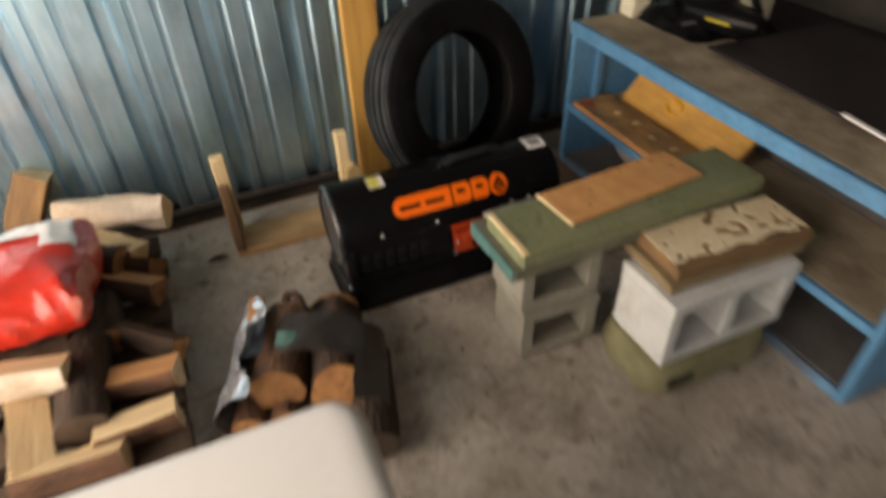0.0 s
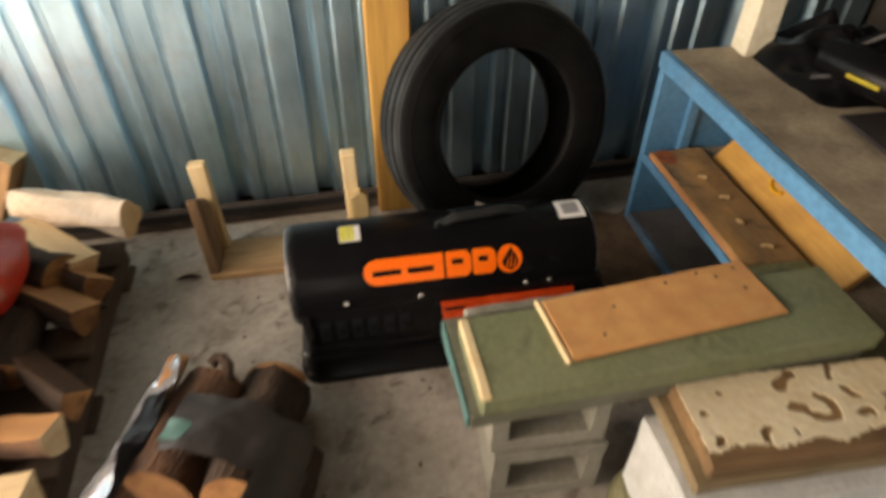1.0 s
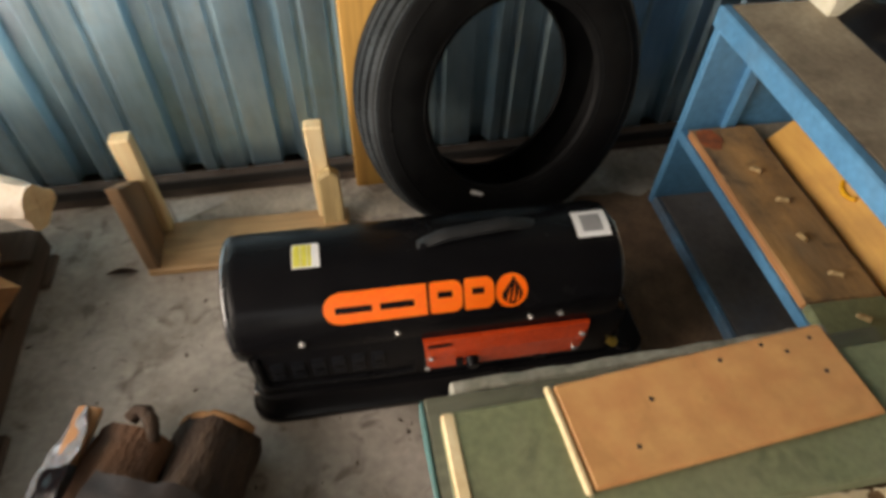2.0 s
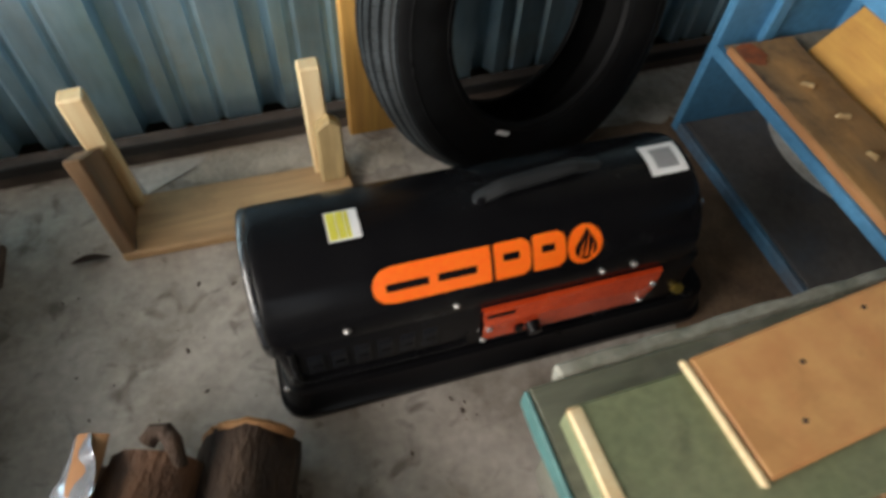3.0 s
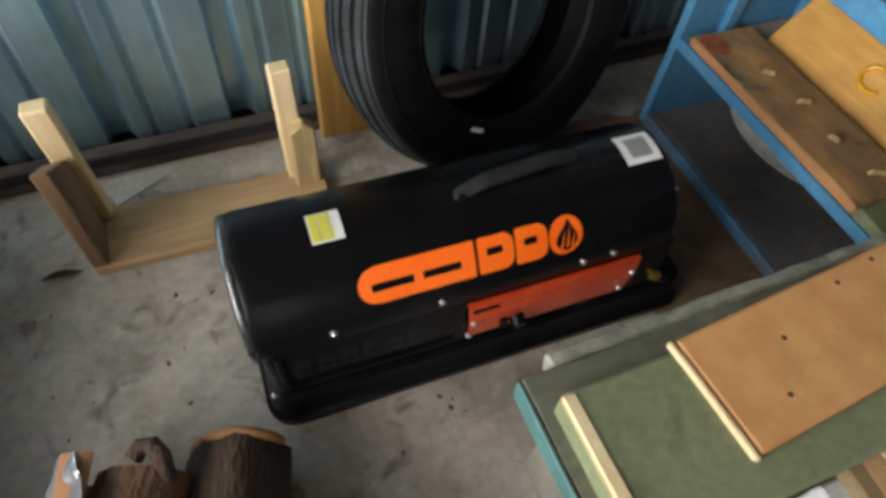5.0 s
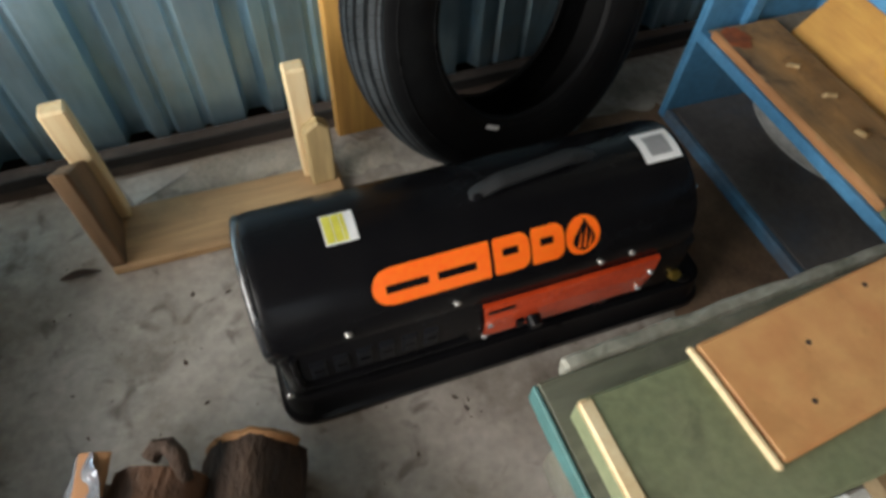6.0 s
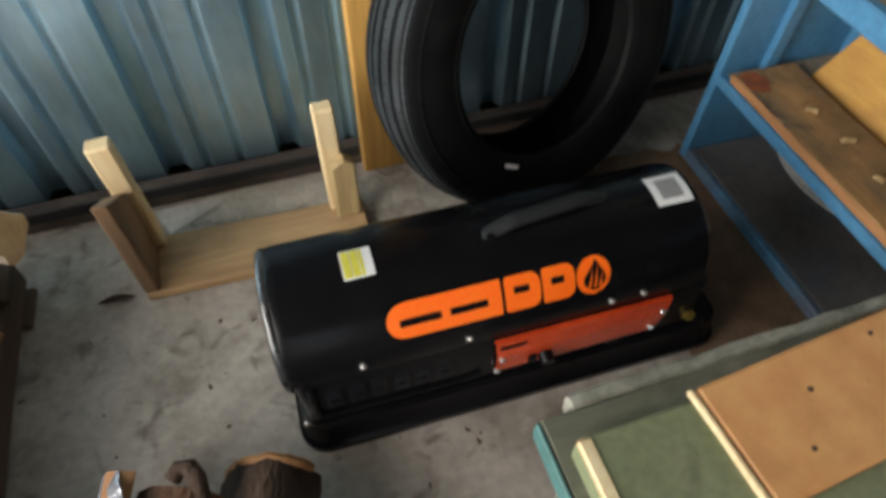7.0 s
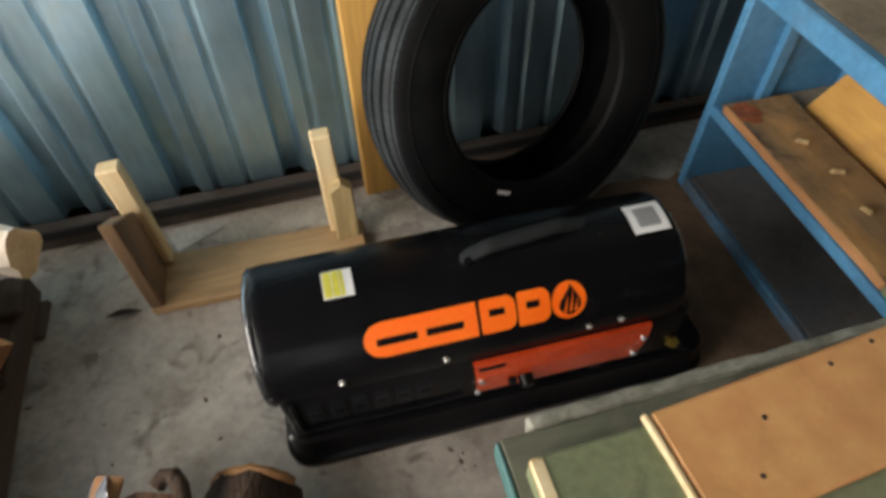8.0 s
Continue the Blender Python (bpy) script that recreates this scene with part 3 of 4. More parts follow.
part("side_panel", rough_box(0.0, 0.022, 0.0, SD, 0.0, SH - 0.024, 0.0008, 8, 3), M_BLUE, shelf)
part("side_panel", rough_box(SL - 0.022, SL, 0.0, SD, 0.0, SH - 0.024, 0.0008, 8, 3), M_BLUE, shelf)
top = part("top_board", rough_box(-0.006, SL + 0.006, 0.022, SD, SH - 0.024, SH, 0.0008, 8, 6), M_DUSTTOP, shelf, "bare brown dusty top")
part("front_rail", rough_box(-0.006, SL + 0.006, -0.004, 0.022, SH - 0.045, SH + 0.001, 0.0008, 8, 6), M_BLUE, shelf)
part("middle_shelf", rough_box(0.022, SL - 0.022, 0.018, SD, 0.232, 0.250, 0.0008, 8, 6), M_DUSTTOP, shelf, "dusty middle shelf")
part("shelf_edge", box(0.022, SL - 0.022, 0.0, 0.018, 0.226, 0.2505, 0.002), M_BLUE, shelf)
part("bottom_shelf", rough_box(0.022, SL - 0.022, 0.018, SD, 0.012, 0.030, 0.0008, 8, 6), M_SHELFIN, shelf, "dark grey bottom shelf")
part("bottom_edge", rough_box(0.022, SL - 0.022, 0.0, 0.018, 0.0, 0.031, 0.001, 10, 12), M_WORNBLUE, shelf)
part("back_stile", box(0.022, 0.05, SD - 0.05, SD - 0.01, 0.03, SH - 0.03, 0.003), M_BLUE, shelf)
part("corner_batten", box(0.022, 0.040, 0.10, 0.13, 0.25, SH - 0.03, 0.003), M_BLUE, shelf)
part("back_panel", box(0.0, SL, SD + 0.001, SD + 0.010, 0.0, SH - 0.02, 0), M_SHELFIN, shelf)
# plank with bent nails, and a varnished plank behind it
PAINTED = 0.50
plank = thing("nailed_plank", SHELF @ pose(0.052, 0.0, 0.2505), "stained reused plank with bent nails lying on the middle shelf", "plank")
part("board", rough_box(0.0, PAINTED, 0.004, 0.160, 0.0, 0.022, 0.0025, 16, 14, seed=3), M_STAINED, plank)
part("painted_end", rough_box(PAINTED, 0.96, 0.003, 0.161, 0.0, 0.023, 0.002, 16, 10, seed=5), M_GREEN, plank, "olive green painted end of the plank")
def smear_surface(u, v):
    a, k = u * math.tau, v * (1 + 0.35 * noise.noise(Vector((math.cos(u * math.tau) * 2, math.sin(u * math.tau) * 2, 3))))
    return Vector((0.040 + 0.036 * k * math.cos(a), 0.034 + 0.027 * k * math.sin(a), 0.0242 + 0.0012 * (1 - v)))


part("paint_smear", grid_surface(smear_surface, 24, 4), mat("red_lead_paint", (0.42, 0.11, 0.035), (0.22, 0.07, 0.03), 0.7, scale=30, bump=0.3), plank, "red-brown paint smear")
part("front_edge", rough_box(0.002, PAINTED, 0.001, 0.012, 0.003, 0.0215, 0.0012, 20, 14, seed=9), M_SPLIT, plank, "bare orange front edge")
for k in range(5):
    x, y = 0.145 + 0.098 * k, 0.080 + 0.008 * (k % 2)
    a = 0.6 + 0.5 * math.sin(k * 2.3)
    part("bent_nail", tube([(x, y, 0.017), (x + 0.004 * math.cos(a), y + 0.004 * math.sin(a), 0.0265), (x + 0.022 * math.cos(a), y + 0.022 * math.sin(a), 0.0295)], 0.0055, 7), M_OLDNAIL, plank)
yp = thing("varnished_plank", SHELF @ pose(0.085, 0.182, 0.2505, -40, 0, 0), "honey-coloured plank leaning against the back of the shelf", "plank")
part("board", rough_box(0.0, 0.56, 0.0, 0.024, 0.0, 0.22, 0.002, 10, 10), M_YPLANK, yp)
part("ring", tube([(0.235 + 0.030 * math.cos(a / 20 * math.tau), -0.004, 0.080 + 0.024 * math.sin(a / 20 * math.tau)) for a in range(19)], 0.0045, 7), M_RING, yp, "orange-yellow plastic ring", smooth=True)
arc = thing("metal_hoop", SHELF @ pose(0.20, 0.19, 0.031), "curved grey metal strip lying on the bottom shelf", "hoop")


def hoop_surface(u, v):
    # a flat strip bent in its own plane, one lip turned up
    a = radians(-128 + 96 * u)
    r = 0.238 + 0.028 * v
    return Vector((0.0 + r * math.cos(a), 0.265 + r * math.sin(a), 0.003 + 0.010 * (1 - v) ** 2))


part("strip", grid_surface(hoop_surface, 28, 5, 0.003), M_GREYM, arc, smooth=True)

# ---- piers of concrete blocks ----
def hollow_block(L, D, Hh, holes, wallt, material, m, label, seed, group=""):
    """A hollow block lying with its cores open to the front."""
    t = thing("concrete_block", m, label, "concrete block", group)
    n = holes
    w = (L - wallt * (n + 1)) / n
    part("face_shell", rough_box(0, L, 0, D, 0, wallt, 0.003, 22, 5, 0.003, seed), material, t)
    part("face_shell", rough_box(0, L, 0, D, Hh - wallt, Hh, 0.003, 22, 5, 0.003, seed + 1), material, t)
    for k in range(n + 1):
        x = k * (w + wallt)
        part("web", rough_box(x, x + wallt, 0.001, D - 0.001, wallt - 0.004, Hh - wallt + 0.004, 0.003, 22, 4, 0.003, seed + 2 + k), material, t)
    return t


hollow_block(0.225, 0.165, 0.166, 1, 0.036, M_BLOCKG, PIERA @ pose(0, 0, 0), "grey hollow concrete block standing on the floor", 1, "stacked concrete blocks")
hollow_block(0.225, 0.165, 0.166, 1, 0.036, M_BLOCKG, PIERA @ pose(-0.006, 0.004, 0.168, 0, 0, 1.5), "grey hollow concrete block stacked under the green bench", 5, "stacked concrete blocks")
hollow_block(0.388, 0.192, 0.198, 2, 0.033, M_BLOCKW, PIERB @ pose(0, 0, 0.100), "whitewashed hollow concrete block with two open cores", 9, "stacked concrete blocks")
lowb = thing("mossy_block", PIERB @ pose(0.0, 0.0, 0), "olive stained rounded concrete block under a white one", "concrete block", "stacked concrete blocks")
ring = lambda z, g: [Vector((x + 0.006 * noise.noise(Vector((x * 20, y * 20, z * 30))), y + 0.006 * noise.noise(Vector((y * 20, x * 20, z * 30 + 5))), z)) for x, y, _ in rounded(-0.018 - g, 0.36 + g, -0.018 - g, 0.215 + g, 0.07, z, 10)]
part("block", loft([ring(0, 0.004), ring(0.02, 0.008), ring(0.06, 0.008), ring(0.090, 0.004), ring(0.0985, -0.006)]), M_BLOCKO, lowb, smooth=True)
# No hole is cut; a near-black box paints the core's shade.
part("core_hole", rough_box(0.02, 0.10, -0.0275, 0.02, 0.030, 0.068, 0.003, 20, 3), mat("hollow_shade", (0.03, 0.028, 0.02), rough=1.0), lowb, "dark patch painted as the shade of a hollow core")

# ---- planks on the white pier ----
wp = thing("weathered_plank", PIERB @ pose(0.016, 0.044, 0.2995, 0, 0, -2.5), "weathered brown board resting on the white block", "plank")
part("board", rough_box(0.0, 0.40, 0.0, 0.19, 0.0, 0.026, 0.004, 12, 9, seed=2), M_WEATH, wp)
pp = thing("peeling_plank", PIERB @ pose(0.034, 0.050, 0.3275, 0, 0, -2.9), "board with peeling cream paint on top of another board", "plank")
part("board", rough_box(0.0, 0.40, 0.0, 0.165, 0.0, 0.032, 0.004, 12, 9, seed=4), M_WEATHB, pp)
rnd = random.Random(4)
b = bmesh.new()
nx, ny = 120, 48
vg = {}
for i in range(nx):
    for j in range(ny):
        if noise.noise(Vector((i * 0.115, j * 0.125, 2.5))) + 0.3 * noise.noise(Vector((i * 0.19, j * 0.19, 0.5))) + 0.12 * noise.noise(Vector((i * 0.6, j * 0.6, 4.5))) > -0.36 and not (j < 5 + 5 * noise.noise(Vector((i * 0.05, 7.7, 0))) + 3 * noise.noise(Vector((i * 0.31, 3.1, 0)))):
            q = []
            for di, dj in ((0, 0), (1, 0), (1, 1), (0, 1)):
                k = (i + di, j + dj)
                if k not in vg:
                    vg[k] = b.verts.new((0.006 + k[0] * 0.388 / nx + 0.003 * noise.noise(Vector((k[0] * .3, k[1] * .3, 1))), 0.006 + k[1] * 0.153 / ny + 0.003 * noise.noise(Vector((k[0] * .3, k[1] * .3, 5))), 0.0352 + 0.0005 * noise.noise(Vector((k[0] * 0.17, k[1] * 0.17, 9)))))
                q.append(vg[k])
            b.faces.new(q)
bmesh.ops.recalc_face_normals(b, faces=b.faces)
bmesh.ops.solidify(b, geom=b.faces[:], thickness=0.002)
part("peeling_paint", b, M_PEEL, pp, "flaking cream paint layer")

# ---- green bench of planks ----
bench = thing("plank_bench", BENCH @ pose(0, 0, 0.337), "bench of olive green boards laid across concrete blocks", "bench")
part("lower_board", rough_box(-0.016, 0.70, -0.170, 0.046, 0.0, 0.036, 0.0022, 10, 16, seed=6), M_GREENOLD, bench, "weathered grey-green lower board")
part("teal_edge", rough_box(-0.0215, -0.0162, -0.168, 0.045, -0.002, 0.0355, 0.0015, 20, 3), M_TEAL, bench, "teal painted board end")
part("flaky_edge", rough_box(0.026, 0.62, 0.0465, 0.066, 0.004, 0.036, 0.004, 26, 22, seed=3), M_FLAKY, bench, "flaking pale board edge")
part("upper_board", rough_box(0.0, 0.715, -0.175, 0.0, 0.037, 0.081, 0.0012, 8, 16, seed=8), M_GREEN, bench, "olive green painted upper board")
part("end_strip", rough_box(-0.002, 0.019, -0.174, -0.001, 0.077, 0.0835, 0.001, 20, 4), M_PALE, bench, "bare cream wood strip")
TURN = pose(0.152, 0.009, 0, 0, 0, 4.0)
hbd = part("hardboard_panel", rough_box(0.0, 0.415, -0.142, 0.0, 0.0825, 0.0895, 0.0006, 8, 8), M_HARDB, bench, "orange-brown hardboard panel", m=TURN)
part("end_strip", rough_box(-0.012, -0.0005, -0.146, 0.002, 0.0825, 0.0905, 0.0012, 20, 4, seed=2), M_PALE, bench, "bare cream wood strip", m=TURN)
for x, y in ((0.075, -0.105), (0.12, -0.05), (0.34, -0.03), (0.385, -0.018), (0.375, -0.07), (0.24, -0.02), (0.31, -0.012)):
    part("nail_hole", rod((x, y, 0.0885), (x, y, 0.0902), 0.0038, 0.003, 10), M_LEAF, hbd)
# ---- cradle of offcuts by the wall ----
cr = thing("timber_cradle", WALL @ pose(-0.392, -0.262, 0), "small cradle of pine offcuts with two uprights on the floor", "timber frame")
part("base_board", rough_box(0.0, 0.475, 0.0, 0.155, 0.0, 0.022, 0.0015, 9, 8), M_BOARD, cr, "light brown base board", m=pose(0, 0, 0, 0, 0, -2))
part("upright", rough_box(0.004, 0.048, 0.119, 0.155, 0.022, 0.308, 0.0015, 12, 6), M_PALE, cr, "pale fresh-cut upright", m=pose(0, 0, 0, 0, -1, 0))
b = rough_box(0.0, 0.030, 0.002, 0.118, 0.022, 0.285, 0.0025, 14, 7)
for v in b.verts:
    # the top is broken off and falls away towards the wall
    v.co.z = 0.022 + (v.co.z - 0.022) * (1 - 2.4 * v.co.y - 4.0 * v.co.y ** 2 + 0.25 * v.co.y * noise.noise(v.co * 40))
part("side_board", b, M_BOARDV, cr, "dark brown broken upright board")
part("upright", rough_box(0.404, 0.446, 0.110, 0.145, 0.022, 0.303, 0.0015, 12, 6, seed=4), M_PALE, cr, "pale fresh-cut upright")
b = rough_box(0.416, 0.468, 0.080, 0.109, 0.022, 0.195, 0.0025, 14, 6, seed=2)
for v in b.verts:
    # a blunt pointed top
    v.co.z -= max(0.0, v.co.z - 0.12) * 10 * abs(v.co.x - 0.446)
part("side_board", b, M_OFFCUT, cr, "yellow brown upright board with a pointed top")
scrap = thing("paper_scrap", WALL @ pose(0, 0, 0), "pale torn paper scrap lying by the wall", "paper")
def scrap_surface(u, v):
    p = Vector((-0.372, -0.012, 0)) * (1 - u) * (1 - v) + Vector((-0.180, -0.010, 0)) * u + Vector((-0.340, -0.095, 0)) * (1 - u) * v
    return p + Vector((0, 0, 0.003 + 0.002 * noise.noise(p * 30)))
part("sheet", grid_surface(scrap_surface, 14, 8, 0.0008), M_PAPER, scrap)
for x, y, w in ((0.035, -0.115, 0.16), (-0.10, -0.05, 0.3), (0.16, -0.11, 0.12)):
    dustm = thing("spilled_dust", WALL @ pose(x, y, 0.001, 0, 0, 20 * x), "pale grey dust spilled on the floor by the post", "dust", kind="stuff")
    part("pile", grid_surface(lambda u, v, w=w: Vector(((u - 0.5) * w * (1 + 0.35 * noise.noise(Vector((v * 4, w * 9, 2)))), (v - 0.5) * 0.09 * (1 + 0.5 * noise.noise(Vector((u * 5, w * 9, 7)))), 0.0008 + 0.005 * math.sin(math.pi * u) * math.sin(math.pi * v) * (1 + 0.6 * noise.noise(Vector((u * 9, v * 9, 1)))))), 24, 12), M_DUST, dustm, smooth=True)
soil = thing("floor_dirt", pose(0.53, 1.80, 0.0006, 0, 0, 28), "dry brown dirt spread on the floor beside the shelf", "dirt", kind="stuff")
part("layer", grid_surface(lambda u, v: Vector(((u - 0.5) * 0.30 * (1 + 0.4 * noise.noise(Vector((v * 3, 1, 2)))), (v - 0.5) * 0.62 * (1 + 0.3 * noise.noise(Vector((u * 3, 5, 7)))), 0.0004 + 0.0035 * math.sin(math.pi * u) ** 0.5 * math.sin(math.pi * v) ** 0.5 * (1 + 0.7 * noise.noise(Vector((u * 12, v * 20, 1)))))), 26, 40), M_SOIL, soil, smooth=True, m=pose(-0.05, 0, 0))
leaf = thing("dry_leaf", pose(-0.674, 1.389, 0.002, 0, 0, 25), "curled dry brown leaf on the floor", "leaf")
part("blade", grid_surface(lambda u, v: Vector(((u - 0.5) * 0.075, (v - 0.5) * 0.014 * math.sin(math.pi * min(1, u * 0.9 + 0.08)), 0.002 + 0.010 * (2 * v - 1) ** 2 * math.sin(math.pi * u) + 0.003 * u)), 14, 6, 0.0006), M_LEAF, leaf)


# ---- firewood ----
def log_body(L, r, seed, squash=1.0, bumps=0.12, seg=22, rings=14, flat=None):
    rs = []
    for i in range(rings + 1):
        x = -L / 2 + L * i / rings
        row = []
        for k in range(seg):
            a = k * math.tau / seg
            rr = r * (1 + bumps * noise.noise(Vector((math.cos(a) * 1.6 + seed, math.sin(a) * 1.6, x * 9))) + 0.06 * noise.noise(Vector((math.cos(a) * 5, math.sin(a) * 5 + seed, x * 30))))
            y, zz = rr * math.cos(a), rr * math.sin(a) * squash
            if flat is not None:
                zz = min(zz, flat * r + 0.004 * noise.noise(Vector((x * 20, y * 20, seed))))
            row.append(Vector((x, y, zz)))
        rs.append(row)
    return rs


def log(m, L, r, seed, bark, end, label, flat=None, squash=1.0, face=None, group="stacked firewood"):
    t = thing("firewood_log", m, label, "firewood", group)
    rs = log_body(L, r, seed, squash, 0.34 if bark is M_BIRCH else 0.16, flat=flat)
    part("bark", loft(rs, caps=False), bark, t, smooth=True)
    for i, s in ((0, -1), (-1, 1)):
        c = sum(rs[i], Vector()) / len(rs[i])
        b = bmesh.new()
        rg = [[b.verts.new(c + (p - c) * k + Vector((s * 0.003 * (1 - k) + 0.002 * noise.noise(p * 40) * (k < 1), 0, 0))) for p in rs[i]] for k in (1.0, 0.7, 0.4, 0.1)]
        for A, C in zip(rg, rg[1:]):
            for k in range(len(A)):
                b.faces.new((A[k], A[(k + 1) % len(A)], C[(k + 1) % len(A)], C[k]))
        b.faces.new(rg[-1])
        part("sawn_end", b, end, t)
    if face is not None and flat is not None:
        w = r * math.sqrt(max(0.05, 1 - flat * flat)) * 0.97
        part("split_face", grid_surface(lambda u, v: Vector(((u - 0.5) * L * 0.995, (v - 0.5) * 2 * w, flat * r + 0.002 + 0.004 * noise.noise(Vector((u * L * 12, v * 3, seed))))), 16, 8), face, t)
    return t


PALL = pose(-0.823, 1.396, 0, 0, 0, -60.1)
pallet = thing("wooden_pallet", PALL, "dark dirty wooden pallet under the firewood", "pallet")
for k in range(3):
    part("bearer", rough_box(-0.02, 1.1, -0.09 - 0.44 * k, -0.045 - 0.44 * k, 0.018, 0.088, 0.002, 8, 8, seed=k), M_PALLET, pallet)
for k in range(7):
    part("deck_board", rough_box(0.0 + 0.155 * k, 0.10 + 0.155 * k, -1.02, -0.03, 0.088, 0.108, 0.002, 8, 8, seed=k + 4), M_PALLET, pallet)
for k in range(3):
    part("bottom_board", rough_box(0.0 + 0.46 * k, 0.10 + 0.46 * k, -1.02, -0.03, 0.0, 0.018, 0.002, 8, 4, seed=k + 14), M_PALLET, pallet)



def wedge(m, L, r, spread, seed, bark, face, end, label, group="stacked firewood"):
    """A split piece of firewood: bark on the outer arc, two cleft faces that meet in a ragged edge."""
    t = thing("split_firewood", m, label, "firewood", group)
    n, rings, h = 9, 16, radians(spread) / 2
    off = r * 0.5

    def pt(x, ang, rad):
        q = Vector((x * 14, math.cos(ang) * rad * 30, math.sin(ang) * rad * 30 + seed))
        bend = 0.012 * math.sin(x * 7 + seed)
        rr = rad * (1 + 0.10 * noise.noise(q * 0.5)) + 0.0035 * noise.noise(q * 1.7)
        return Vector((x, rr * math.cos(ang) - off + bend, rr * math.sin(ang)))

    xs = [-L / 2 + L * i / rings for i in range(rings + 1)]
    arc = lambda x: [pt(x, -h + 2 * h * k / n, r) for k in range(n + 1)]
    side = lambda x, sgn: [pt(x, sgn * h, r * (1 - k / 6)) for k in range(7)]
    part("bark", loft([arc(x) for x in xs], False, False), bark, t, smooth=True)
    part("split_face", loft([side(x, 1) for x in xs], False, False), face, t)
    part("split_face", loft([side(x, -1) for x in xs], False, False), face, t)
    for x in (xs[0], xs[-1]):
        b = bmesh.new()
        b.faces.new([b.verts.new(p) for p in arc(x) + side(x, 1)[1:] + side(x, -1)[1:-1][::-1]])
        bmesh.ops.triangulate(b, faces=b.faces)
        part("sawn_end", b, end, t)
    return t


# round logs
for m, L, r, bk, en, lb in (
    (pose(-0.935, 1.345, 0.218, 8, 2, 8), 0.32, 0.047, M_BIRCH, M_SPLITP, "pale barkless log on the firewood stack"),
    (pose(-1.02, 1.16, 0.168, 0, 0, 0), 0.40, 0.06, M_BARK, M_ENDW, "dark bark log in the stack"),
    (pose(-0.752, 0.815, 0.165, 20, 0, -61), 0.44, 0.056, M_BARK, M_PALLET, "dark bark log in the stack"),
    (pose(-0.80, 1.00, 0.148, 20, 0, -58), 0.26, 0.040, M_BARK, M_ENDW, "dark bark log in the stack"),
    (pose(-1.10, 0.96, 0.168, 0, 0, 15), 0.40, 0.06, M_BARK, M_ENDW, "dark bark log in the stack"),
    (pose(-0.98, 0.78, 0.168, 0, 0, 25), 0.40, 0.06, M_BARK, M_ENDW, "dark bark log in the stack")):
    log(m, L, r, 17 * L + 31 * r + m.translation.x * 9, bk, en, lb)
# split pieces
for i, (m, L, r, sp, bk, fc, en, lb) in enumerate((
    (pose(-1.195, 1.36, 0.225, 20, -62, 40), 0.20, 0.095, 80, M_BARKL, M_WEATHB, M_SPLITP, "short upended split log with brown faces"),
    (pose(-0.920, 1.245, 0.178, 200, 3, -9), 0.25, 0.085, 75, M_BARKL, M_SPLITP, M_SPLITP, "split log with a tan face"),
    (pose(-0.785, 1.086, 0.150, 195, 3, -2), 0.19, 0.085, 85, M_BARK, M_SPLIT, M_ENDW, "split log with an orange face"),
    (pose(-0.860, 1.180, 0.150, 170, 0, -8), 0.25, 0.09, 70, M_BARK, M_SPLIT, M_ENDW, "split log with a brown face"),
    (pose(-0.592, 0.792, 0.162, 205, -3, 17), 0.16, 0.080, 80, M_BARKL, M_SPLIT, M_SPLITP, "split log with an orange-tan face"),
    (pose(-0.550, 0.665, 0.150, 205, -4, 33), 0.17, 0.078, 80, M_BARKL, M_SPLITP, M_SPLITP, "split log with an orange-tan face"),
    (pose(-0.835, 0.678, 0.245, 190, 6, 24), 0.26, 0.090, 70, M_BIRCH, M_SPLITP, M_SPLITP, "pale split log with a knot"),
    (pose(-0.755, 0.600, 0.160, 190, 8, -60), 0.19, 0.080, 70, M_SPLITP, M_SPLITP, M_SPLITP, "pale split log lying askew"),
    (pose(-0.640, 0.560, 0.150, 190, 0, 24), 0.21, 0.075, 80, M_BARKL, M_SPLITP, M_SPLITP, "tan split log in the stack"),
    (pose(-0.645, 0.92, 0.140, 180, 0, -10), 0.20, 0.07, 80, M_BARK, M_BARKL, M_ENDW, "dark split log between others"))):
    wedge(m, L, r, sp, 4.7 * i + 2, bk, fc, en, lb)

bag = thing("red_plastic_bag", pose(-0.925, 0.935, 0.205, 0, 0, -64), "crumpled red and white plastic bag lying on the firewood", "bag")


def bag_surface(u, v):
    a = u * math.tau
    ph = v * math.pi
    c, d = math.cos(a), math.sin(a)
    sq = 1 / max(abs(c), abs(d)) ** 0.75
    p = Vector((0.195 * math.sin(ph) ** 0.45 * c * sq, 0.165 * math.sin(ph) ** 0.45 * d * sq, 0.085 * -math.cos(ph)))
    fold = abs(noise.noise(p * 7)) * 0.16 + abs(noise.noise(p * 15 + Vector((4, 1, 0)))) * 0.08
    return p * (1.06 - fold) + Vector((0, 0, 0.085 + 0.04 * noise.noise(p * 4)))


part("bag_body", grid_surface(bag_surface, 90, 44), M_RED, bag)
part("white_panel", grid_surface(lambda u, v: bag_surface(0.27 + 0.38 * u, 0.76 + 0.20 * v) * 1.02 + Vector((0, 0, 0.006)), 48, 26), M_WHITE, bag, "white printed panel", smooth=True)
part("thin_flap", grid_surface(lambda u, v: bag_surface(0.11 + 0.13 * u, 0.42 + 0.26 * v) * 1.03 + Vector((0, 0, 0.003)), 14, 14), M_PINK, bag, "thin pale red see-through flap", smooth=True)

